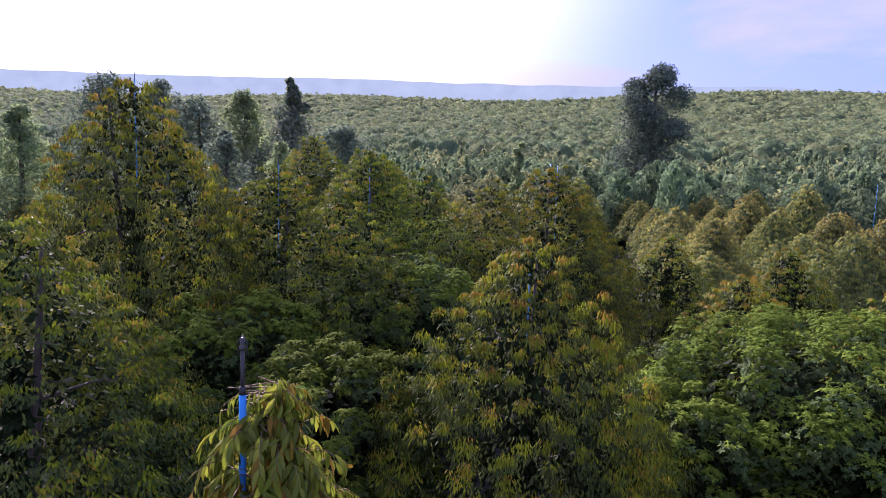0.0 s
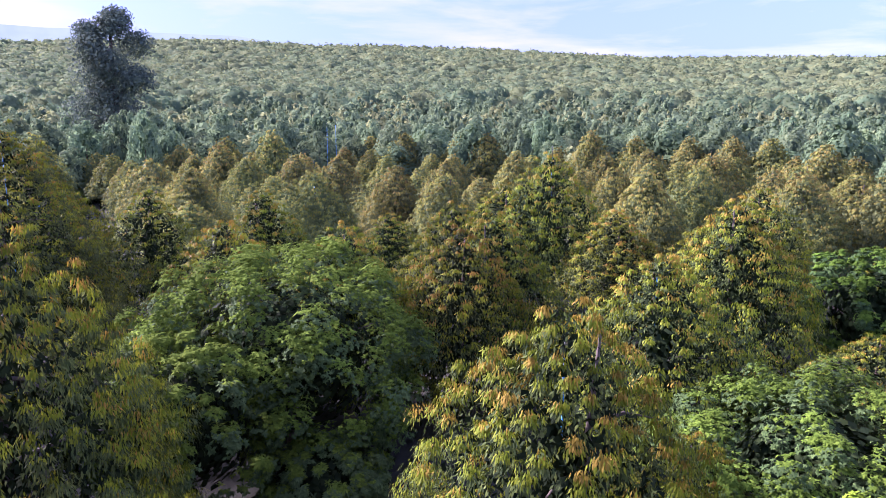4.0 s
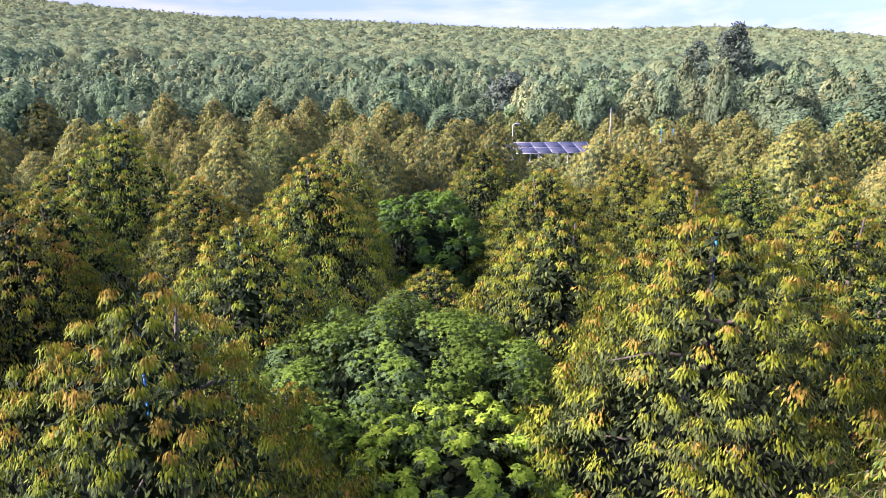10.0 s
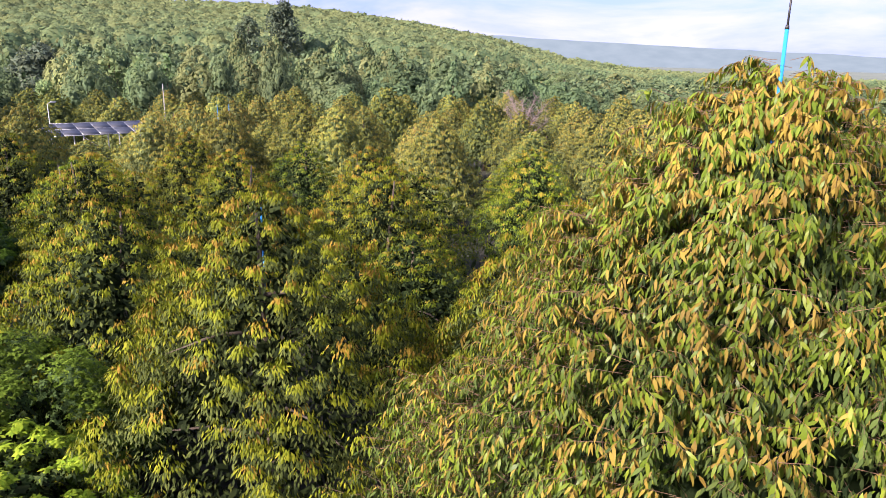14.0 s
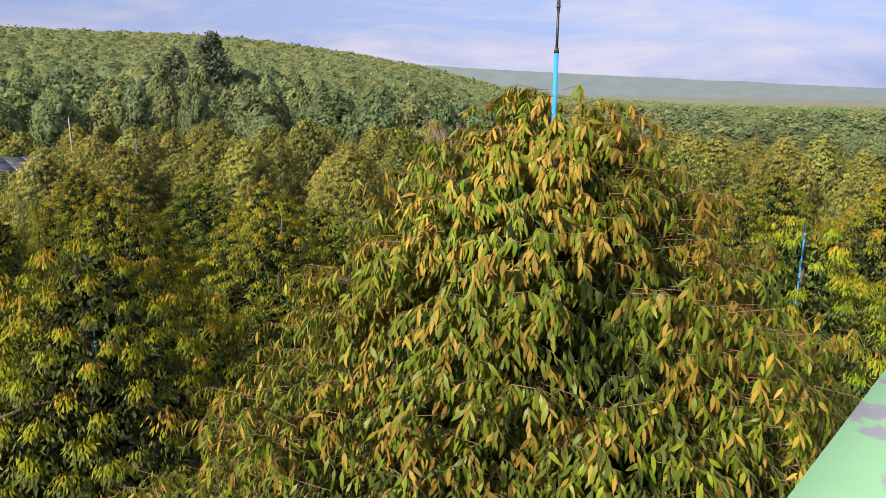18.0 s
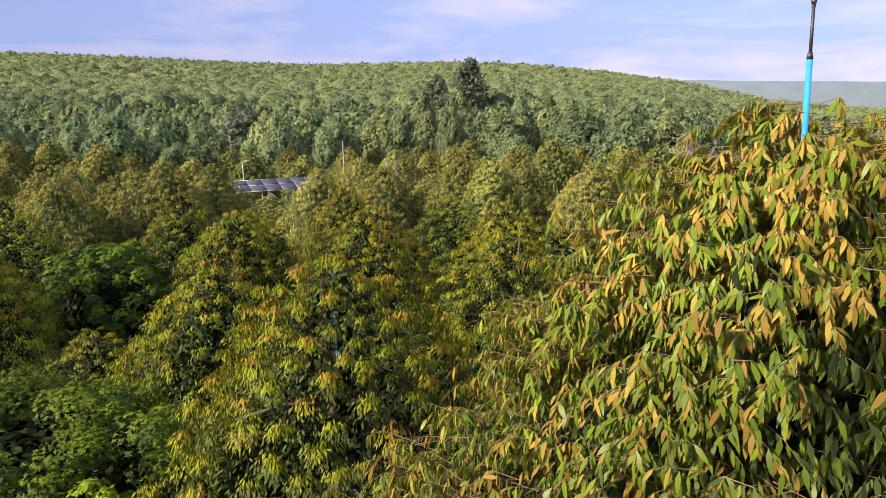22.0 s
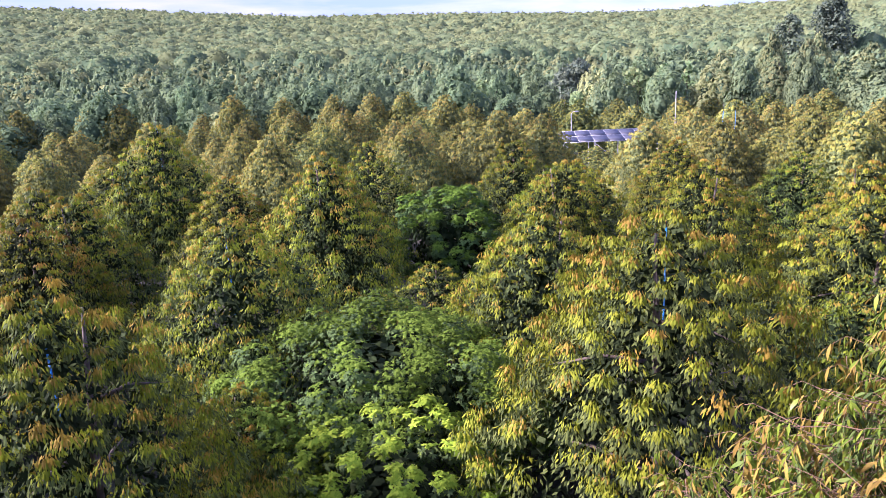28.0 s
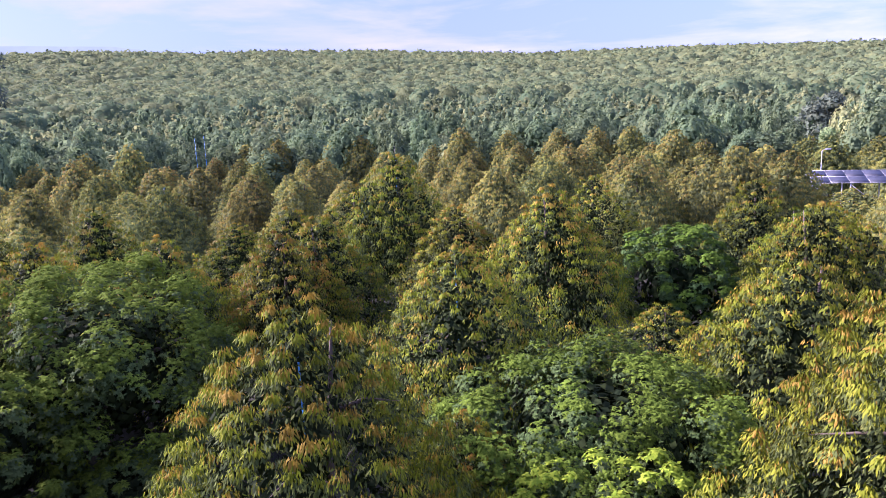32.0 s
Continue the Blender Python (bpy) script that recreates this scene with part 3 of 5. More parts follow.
    L = length * g.uniform(0.7, 1.2, m)
    # height and upward facing pick brighter leaf kinds: painted top light over flush
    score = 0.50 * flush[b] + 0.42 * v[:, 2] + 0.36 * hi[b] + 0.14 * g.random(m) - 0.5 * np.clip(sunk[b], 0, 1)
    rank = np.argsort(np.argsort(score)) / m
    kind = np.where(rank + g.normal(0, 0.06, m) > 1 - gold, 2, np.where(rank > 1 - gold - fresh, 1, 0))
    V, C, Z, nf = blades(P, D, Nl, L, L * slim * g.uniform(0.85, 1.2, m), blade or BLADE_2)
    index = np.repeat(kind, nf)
    if fill:
        for lobe, q in zip(lobes, share_of):
            P2, n2 = shell(int(fill * q), lobe, 0.90)
            k = len(P2)
            L2 = length * g.uniform(0.9, 1.3, k)
            V2, C2, Z2, f2 = blades(P2 - n2 * g.uniform(0, 0.45, k)[:, None], n2 * 0.5 - up * 0.8 + g.normal(0, 0.3, (k, 3)), n2 + up * 0.3 + g.normal(0, 0.3, (k, 3)), L2, L2 * slim * 1.3, blade or BLADE_2)
            C, Z, index = np.r_[C, C2 + len(V)], np.r_[Z, Z2], np.r_[index, np.repeat(np.where(g.random(k) < 0.3, 3, 0), f2)]
            V = np.r_[V, V2]
    # leaves deep in the crown, by default in a colour that paints its shade
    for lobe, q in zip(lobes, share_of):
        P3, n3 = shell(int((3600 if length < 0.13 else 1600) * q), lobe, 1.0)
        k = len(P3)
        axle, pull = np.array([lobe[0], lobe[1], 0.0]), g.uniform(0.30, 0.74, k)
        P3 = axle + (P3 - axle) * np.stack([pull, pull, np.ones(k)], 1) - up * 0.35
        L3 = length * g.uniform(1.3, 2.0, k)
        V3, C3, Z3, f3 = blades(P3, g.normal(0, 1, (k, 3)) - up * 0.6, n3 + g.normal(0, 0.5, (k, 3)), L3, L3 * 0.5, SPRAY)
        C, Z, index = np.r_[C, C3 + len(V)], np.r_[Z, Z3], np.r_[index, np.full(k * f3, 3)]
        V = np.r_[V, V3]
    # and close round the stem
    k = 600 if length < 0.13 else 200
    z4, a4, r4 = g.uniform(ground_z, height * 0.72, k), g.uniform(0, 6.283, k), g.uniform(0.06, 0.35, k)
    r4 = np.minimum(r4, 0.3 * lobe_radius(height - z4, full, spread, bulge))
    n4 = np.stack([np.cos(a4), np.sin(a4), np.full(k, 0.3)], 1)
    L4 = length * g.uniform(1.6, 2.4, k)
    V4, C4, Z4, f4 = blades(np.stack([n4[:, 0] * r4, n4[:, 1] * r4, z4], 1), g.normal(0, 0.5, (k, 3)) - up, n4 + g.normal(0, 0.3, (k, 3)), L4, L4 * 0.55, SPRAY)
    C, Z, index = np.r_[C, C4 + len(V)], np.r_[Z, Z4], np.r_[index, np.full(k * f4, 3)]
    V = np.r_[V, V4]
    return mesh_np("crown", V, C, Z, [*(greens or (DURIAN_GREEN, DURIAN_FRESH, DURIAN_GOLD)), inner or SHADE_GREEN], index)


def make_durian(seed, height, spread, limbs=0, **kw):
    return (tufted_crown(seed, height, spread, **kw), *trunk_meshes(seed, height, spread, limbs))


H_NEAR = 7.0
SHADES = ((0.07, 0.44), (0.05, 0.42), (0.12, 0.46), (0.05, 0.48))     # golden and fresh shares of the leaves
NEAR = [make_durian(11 + k, H_NEAR, 3.0, limbs=6, leaders=3 + k % 2, tufts=640, per=108, length=0.100, slim=0.27, tuft=0.28, gold=gd, fresh=fr, fill=14000) for k, (gd, fr) in enumerate(SHADES[:3])]
# far rows and their insides use the haze-lifted leaf colours
HAZED_GREENS = (DURIAN_OLIVE, DURIAN_TIP, DURIAN_RUST)
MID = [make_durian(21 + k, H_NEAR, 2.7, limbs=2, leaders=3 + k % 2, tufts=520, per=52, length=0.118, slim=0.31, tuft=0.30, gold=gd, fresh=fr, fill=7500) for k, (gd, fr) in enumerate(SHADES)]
FAR = [make_durian(31 + k, H_NEAR, 2.45, leaders=1 + k % 3, tufts=720, per=18, length=0.128, slim=0.46, tuft=0.26, gold=gd, fresh=fr, fill=3500, greens=HAZED_GREENS, inner=DURIAN_OLIVE, blade=SPRAY) for k, (gd, fr) in enumerate(SHADES)]
LAST = [make_durian(41 + k, H_NEAR, 2.35, leaders=1 + k % 2, tufts=540, per=11, length=0.175, slim=0.54, tuft=0.28, gold=gd, fresh=fr, fill=2000, greens=HAZED_GREENS, inner=DURIAN_OLIVE, blade=SPRAY) for k, (gd, fr) in enumerate(SHADES)]
H_TALL = 10.0
TALL = [make_durian(61 + k, H_TALL, 3.3, limbs=3, leaders=3 + k, tufts=1350, per=66, length=0.100, slim=0.36, tuft=0.30, gold=gd * 0.4, fresh=fr * 0.8, fill=26000, low=0.84) for k, (gd, fr) in enumerate(SHADES[:2])]
# these foot trees take the haze-paled woods greens too
FOOT = [make_durian(51 + k, H_NEAR, 2.5, leaders=1, tufts=420, per=11, length=0.24, slim=0.6, tuft=0.30, gold=0.2, fresh=0.4, fill=1200, greens=(WOODS_GREEN, HILL_GREEN, RIDGE_GREEN), inner=WOODS_SHADE, blade=SPRAY) for k in range(2)]


# the two trees beside the lookout; some hundreds of their nearest leaves are pieces of their own
def leaf_pieces(crown, leaves, greens):
    """Single leaves on shared meshes, hung on their crown."""
    shared = []
    for m in greens:
        V, C, Z, _ = blades(np.zeros((1, 3)), np.array([[1.0, 0, 0]]), np.array([[0, 0, 1.0]]), np.array([1.0]), np.array([1.0]), BLADE_8)
        shared.append(mesh_np("leaf", V, C, Z, [m]))
    for P, D, N, L, W, kind in leaves:
        x = Vector(D).normalized()
        y = x.cross(Vector(N)).normalized()
        z = y.cross(x)
        basis = Matrix(((x[0], y[0], z[0], 0), (x[1], y[1], z[1], 0), (x[2], y[2], z[2], 0), (0, 0, 0, 1)))
        part("leaf", shared[kind], crown, at=Matrix.Translation(P) @ basis @ Matrix.Diagonal((L, W, L, 1)))


def tall_tree(seed, height, spread, x, y, label, stretch, step, greens, **kw):
    def pick(P):
        near = stretch(P)
        keep = np.zeros(len(P), bool)
        keep[np.nonzero(near)[0][::step][:300]] = True
        return keep
    crown, single = durian_crown(seed, height, spread, pick=pick, greens=greens, **kw)
    root = durian_tree((crown, *trunk_meshes(seed, height, spread, 9)), x, y, 0.0, label=label)
    leaf_pieces([c for c in root.children if c.name.startswith("crown")][0], single, greens)


tall_tree(5, 9.32, 3.6, 5.5, -4.05, "tall durian tree with hanging yellow-green and golden leaves beside the lookout",
          lambda P: (P[:, 2] > 7.2) & (P[:, 0] < 0.3) & (P[:, 1] > -0.5), 9, (DURIAN_GREEN, SHOOT_GREEN, SHOOT_COPPER),
          boughs=2050, shoots=6, per_shoot=12, rise=(0.1, 1.1), mix=0.42, shaded=0.75, blade=BLADE_4, length=0.094, gold=0.27, fresh=0.44, low=0.55, slim=0.25, power=0.78, bulge=0.66, fill=9000, tuft=0.27, share=0.60)
tall_tree(6, 8.40, 2.5, -0.78, 3.36, "durian tree with a golden-green shoot tip beside the lookout",
          lambda P: (P[:, 2] > 7.2) & (P[:, 1] < 0.15), 2, (SHOOT_GREEN, SHOOT_GREEN, DURIAN_GOLD),
          boughs=340, shoots=5, per_shoot=11, blade=BLADE_4, length=0.095, gold=0.08, fresh=0.5, low=0.4, slim=0.26, power=0.80, bulge=0.95, fill=500, tuft=0.26, share=0.3, rise=(0.1, 0.7), mix=0.3, jag=0.03)

# rows of the orchard: the trees that stand out, then the lattice they stand on
A_STEP, B_STEP, ORIGIN = np.array([7.9, 3.7]), np.array([1.3, 11.5]), np.array([7.1, 7.2])
placed = [(5.5, -4.05), (-0.7, 3.45)]
NEAR_ROWS = [  # x, y, height, width, mesh
    (7.2, 7.05, 6.5, 0.95, 2), (0.75, 14.1, 7.6, 1.02, 1), (14.6, 11.0, 5.75, 1.0, 0), (13.25, 0.0, 6.85, 1.12, 0), (11.4, -11.8, 7.0, 1.15, 1),
    (-7.6, 11.0, 8.0, 1.1, 1), (-6.65, 21.3, 8.6, 1.22, 1), (-9.75, 19.0, 11.0, 1.1, 1), (2.0, 28.0, 8.9, 1.15, 2), (23.6, 24.2, 7.4, 1.05, 0),
    (-4.9, 27.3, 9.3, 1.1, 2), (3.7, 33.4, 6.9, 1.0, 0),
    (17.4, 3.7, 5.8, 1.0, 3), (27.2, 6.8, 5.5, 0.95, 3), (18.6, -9.0, 5.4, 1.05, 1), (21.0, 13.0, 6.5, 1.02, 2), (12.9, -5.5, 6.6, 0.95, 0),
    (26.8, -4.0, 5.4, 1.2, 1), (19.6, 8.0, 3.5, 0.75, 1), (19.0, -3.6, 4.5, 1.0, 1), (28.6, 1.6, 5.5, 1.0, 2), (30.2, 7.1, 5.2, 1.0, 3), (10.6, 7.2, 3.6, 0.6, 1),
]
for k, (x, y, h, w, v) in enumerate(NEAR_ROWS):
    if h > 7.9:
        durian_tree(TALL[k % 2], x, y, k * 1.7, (w, w, (h + 0.32) / H_TALL), label="tall durian tree with dense olive-green drooping leaves")
    else:
        durian_tree(NEAR[v % 3] if math.hypot(x - 1.5, y + 1.5) < 16 else MID[v], x, y, k * 1.7, (w, w, (h + 0.32) / H_NEAR))
    placed.append((x, y))
GREENS = [  # interplanted broad-leaved trees: x, y, height, spread
    (7.4, 17.2, 5.9, 3.7), (13.6, 6.1, 4.3, 3.4), (10.9, 3.9, 3.7, 2.0), (-2.6, 21.5, 6.3, 3.0), (-3.4, 31.5, 6.4, 3.8), (-6.3, 17.2, 5.8, 2.9),
    # the low one at (6.9, 14.4) is added to darken a bare gap
    (4.2, 15.8, 4.6, 2.3), (-3.2, 14.6, 5.4, 2.4), (6.9, 14.4, 1.9, 1.6), (25.1, 10.4, 5.1, 2.2),
]
placed += [(x, y) for x, y, h, s in GREENS]
# x, y, height of single trees further off
NORTH_ROWS = [
    (20.8, 73.7, 6.2), (24.4, 59.2, 7.9), (20.9, 55.2, 6.2), (12.5, 42.7, 6.2), (23.7, 52.7, 6.2), (17.3, 36.2, 6.2), (11.7, 29.5, 6), (22.8, 36.5, 6.2),
    (23.4, 32.3, 6), (16.3, 21.8, 6), (22.7, 26.3, 6), (10.2, 19.3, 6), (15.4, 18.4, 6), (13, 17.2, 5.9), (7.5, 22.2, 6), (24.3, 15.3, 6),
    (-13.4, 50.5, 10.6), (-8.9, 47.3, 9.7), (-10.5, 65.7, 8.9), (-6.3, 68.6, 6.2), (-3, 55.9, 6.2), (7.9, 73.8, 7.5), (13, 53.6, 6.2), (21.4, 63.7, 6.8),
    (7.9, 33.4, 6), (18.5, 49.8, 6.2),
]
EAST_ROWS = [
    (25.4, 73.8, 6.9), (25.6, 49.1, 6.2), (47, 81, 6.6), (44.8, 69.5, 7.3), (49.7, 66, 6.7), (49.6, 60.3, 7.3), (42.4, 47.7, 6.2), (54.6, 50, 7.7),
    (68.1, 55.4, 6.8), (33, 28.4, 6.2), (32.6, 25.7, 6.2), (71.8, 50.6, 6.8), (38.6, 26.5, 6.2), (70, 44, 7), (71.9, 40.8, 7), (63.2, 30.9, 6.9),
    (36.8, 19, 6.2), (31.3, 18.2, 6), (41.3, 15.4, 6.7), (39.4, 20.3, 6.2), (49.6, 33.0, 6.3), (45, 14.1, 6.2), (32.1, 10.6, 6), (25.6, 5.9, 6),
]
SOUTH_ROWS = [
    (42.1, 6.8, 6), (47.8, 5.1, 6.2), (42.4, 3, 6), (24.6, 1.4, 6), (46.1, -1.3, 6.2), (43.3, -3.3, 6.2), (26.8, -3.3, 6), (59.7, -8.6, 6.7),
    (37.4, -8.2, 6), (22.8, -3.2, 5.8), (57, -16.3, 6.2), (44.2, -35.9, 6.2), (41.8, -39.6, 6.2), (26, -24.9, 6), (42.9, -44.2, 6.2), (42, -31.7, 6.2),
    (21.5, -18.9, 6), (18, -22.3, 7),
]
g = np.random.default_rng(4)


def row_tree(x, y, h):
    r = math.hypot(x - 1.5, y + 1.5)
    w = np.clip(h / 6.4, 0.9, 1.15) * g.uniform(0.94, 1.10)
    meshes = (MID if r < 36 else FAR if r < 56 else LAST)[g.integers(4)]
    tall = h > 8.2
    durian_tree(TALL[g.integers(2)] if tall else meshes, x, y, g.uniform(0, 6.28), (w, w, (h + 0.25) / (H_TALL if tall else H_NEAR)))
    placed.append((x, y))


for x, y, h in NORTH_ROWS + EAST_ROWS + SOUTH_ROWS:
    row_tree(x, y, h - float(land(x, y)) - 0.1)
for i in range(-9, 13):
    for jj in range(-14, 17):
        p = ORIGIN + i * A_STEP + jj * 0.5 * B_STEP + g.normal(0, 0.45, 2)
        r, az = math.hypot(*p), float(azimuth(*p))
        if not (-143 < az < 39) or r < 9 or r > 84 or min(math.hypot(p[0] - q[0], p[1] - q[1]) for q in placed) < (4.6 if r < 25 else 3.7):
            continue
        if math.hypot(p[0] - 60.5, p[1] - 13.5) < 6.5 or (38 < r < 62 and -81 < az < -71) or (r > 50 and az > -14 and g.random() < 0.2):
            continue
        row_tree(p[0], p[1], g.uniform(4.4, 5.6))


# ---- broad-leaved trees between the rows ----
def dome_crown(seed, height, spread, lumps, whorls, per, length, mat, blade=BLADE_2, droop=0.35, base=0.06, slim=0.46, old=None, young=1.0, lump=(0.13, 0.25)):
    """A billowing crown of leafy lumps, each covered with whorls of spreading leaves."""
    g = np.random.default_rng(seed)
    c = (np.arange(lumps) + 0.5) / lumps
    phi = np.arange(lumps) * 2.39996 + g.normal(0, 0.2, lumps)
    up = 1 - c * 1.62
    ring = np.sqrt(np.clip(1 - up * up, 0, 1)) ** 0.85
    size = spread * g.uniform(lump[0], lump[1], lumps)
    half = height * (1 - base) * 0.5
    mid = height * base + half
    swell = 1 + 0.12 * np.sin(phi * 3 + seed) + g.normal(0, 0.07, lumps)
    ctr = np.stack([np.cos(phi) * ring * (spread - size) * swell, np.sin(phi) * ring * (spread - size) * swell, mid + up * (half - size * 0.8)], 1) + g.normal(0, 0.04, (lumps, 3)) * spread
    ctr[:, 2] = np.minimum(ctr[:, 2], height - size * 0.8)
    out = unit(ctr - np.array([0, 0, mid - half * 0.3]))
    b = g.choice(lumps, lumps * whorls, p=size ** 2 / (size ** 2).sum())
    n = len(b)
    v = unit(g.normal(0, 1, (n, 3)) + np.array([0, 0, 0.45]) + 0.9 * out[b])
    P0 = ctr[b] + v * (size[b] * g.uniform(0.62, 1.12, n))[:, None] * np.array([1, 1, 0.85])
    axis = unit(v * 0.8 + np.array([0, 0, 0.6]) + g.normal(0, 0.15, (n, 3)))
    s1 = unit(np.cross(axis, np.array([0.3, 0.2, 0.93])))
    s2 = np.cross(axis, s1)
    s = np.repeat(np.arange(n), per)
    a = np.tile(np.arange(per) * 2 * math.pi / per, n) + np.repeat(g.uniform(0, 6.28, n), per) + g.normal(0, 0.2, n * per)
    D = s1[s] * np.cos(a)[:, None] + s2[s] * np.sin(a)[:, None] + axis[s] * g.uniform(-0.1, 0.6, (len(s), 1)) + np.array([0, 0, -1.0]) * droop
    D += g.normal(0, 0.12, D.shape)
    L = length * g.uniform(0.7, 1.15, len(s))
    V, C, Z, nf = blades(P0[s], D, axis[s] + v[s] * 0.4 + g.normal(0, 0.15, D.shape), L, L * slim, blade)
    # upward-facing whorls take mat, the rest the second, darker green
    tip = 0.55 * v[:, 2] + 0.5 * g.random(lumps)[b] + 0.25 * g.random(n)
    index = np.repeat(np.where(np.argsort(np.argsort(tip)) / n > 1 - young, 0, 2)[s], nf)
    # leaves deep in the crown, near-black to paint the shade there
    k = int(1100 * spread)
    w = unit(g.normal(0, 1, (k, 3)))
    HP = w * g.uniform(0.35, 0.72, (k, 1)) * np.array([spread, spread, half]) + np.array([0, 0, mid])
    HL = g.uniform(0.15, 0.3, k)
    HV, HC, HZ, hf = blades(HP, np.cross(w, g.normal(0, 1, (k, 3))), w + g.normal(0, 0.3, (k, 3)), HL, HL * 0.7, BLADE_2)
    return mesh_np("crown", np.r_[V, HV], np.r_[C, HC + len(V)], np.r_[Z, HZ], [mat, SHADE_GREEN, old or mat], np.r_[index, np.ones(k * hf, int)])


def broad_tree(x, y, height, spread, crown, label, category="tree", group="", name="fruit_tree", limbs=4):
    root = new(name)
    root.location = (x, y, float(land(x, y)) - 0.02)
    part("trunk", tube_mesh("trunk", [(0, 0, -0.15), (0.05, 0.03, height * 0.3), (0.02, 0.08, height * 0.72)], [0.05 * spread, 0.038 * spread, 0.012 * spread], BARK), root)
    for k in range(limbs):
        a = k * 6.283 / limbs + x
        o = np.array([math.cos(a), math.sin(a), 0]) * spread
        z = np.array([0.05, 0.03, height * (0.28 + 0.05 * k)])
        part("limb", tube_mesh("limb", [z, z + o * 0.3 + (0, 0, height * 0.15), z + o * 0.62 + (0, 0, height * 0.22)], [0.03 * spread, 0.02 * spread, 0.008 * spread], BARK, 5), root)
    part("crown", crown, root)
    return tagged(root, label, category, group)


for k, (x, y, h, s) in enumerate(GREENS):
    lime = k == 2
    lumps = int(90 + 60 * s) if lime else int(46 + 34 * s)
    crown = dome_crown(100 + k, h, s, lumps, 24 if lime else (96, 120)[k] if k < 2 else 52, 6, 0.110 if lime else (0.094, 0.078)[k] if k < 2 else 0.115, LIME_GREEN if lime else BROAD_GREEN,
                       droop=0.5, old=DEEP_GREEN, young=0.6 if lime else 0.25 if k == 8 else 0.5 if k in (1, 9) else 0.6, lump=(0.06, 0.12) if lime else (0.10, 0.20))
    broad_tree(x, y, h, s, crown, "fruit tree with bright lime-green young leaves" if lime else "low dark green shrub added in a shaded gap" if k == 8 else "rounded fruit tree with dense deep green leaves" if k == 9 else "rounded fruit tree with dense fresh green leaves", group="fruit trees between the durian rows")


# ---- wooded hillside ----
def hashed(i, j, k):
    """A repeatable random number from 0 to 1 for each cell."""
    v = np.sin(i * 127.1 + j * 311.7 + k * 74.7) * 43758.5453
    return v - np.floor(v)


def crowns(x, y, cell, low, tall):
    """Height over the ground of a closed canopy of domed crowns, and a number that is the same all over one crown."""
    best, owner = np.full(x.shape, 0.0), np.zeros(x.shape)
    ci, cj = np.floor(x / cell), np.floor(y / cell)
    for di in (-1, 0, 1):
        for dj in (-1, 0, 1):
            i, j = ci + di, cj + dj
            px, py = (i + 0.1 + 0.8 * hashed(i, j, 1)) * cell, (j + 0.1 + 0.8 * hashed(i, j, 2)) * cell
            big = 0.75 + 0.5 * hashed(i, j, 3)
            q = np.hypot(x - px, y - py) / (cell * 0.70 * big)
            h = low + (tall - low) * (0.55 + 0.45 * big) * np.sqrt(np.clip(1 - q * q, 0, 1)) - 0.4 * q
            up = h > best
            best, owner = np.where(up, h, best), np.where(up, hashed(i, j, 4), owner)
    ripple = 0.35 * np.sin(x * 2.1 + 1.7 * np.sin(y * 1.3)) * np.sin(y * 1.9 + 1.3 * np.sin(x * 1.7))
    return best + ripple, owner


def canopy(x, y, r0, cell, low, tall):
    """Height of the wood's top: it rises from the ground at its inner edge, and is low towards the plain."""
    r, az = np.hypot(x, y), azimuth(x, y)
    edge = np.clip((r - r0 - 3.5 * np.sin(az * 0.23) - 2.0 * np.sin(az * 0.9)) / 11.0, 0, 1)
    h, owner = crowns(x, y, cell, low, tall)
    plain = np.interp(az, [-150, -116, -104], [0.40, 0.48, 1.0])
    return land(x, y) - 0.3 + np.sqrt(edge) * h * plain, owner


def hazed_green(r, owner, g):
    """Which woods green a place takes: mixed wood low down, then rubber trees, paler with distance as haze in the
    colour.
    """
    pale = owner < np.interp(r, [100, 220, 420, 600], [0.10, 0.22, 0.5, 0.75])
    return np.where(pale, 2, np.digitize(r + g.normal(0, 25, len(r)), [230]))


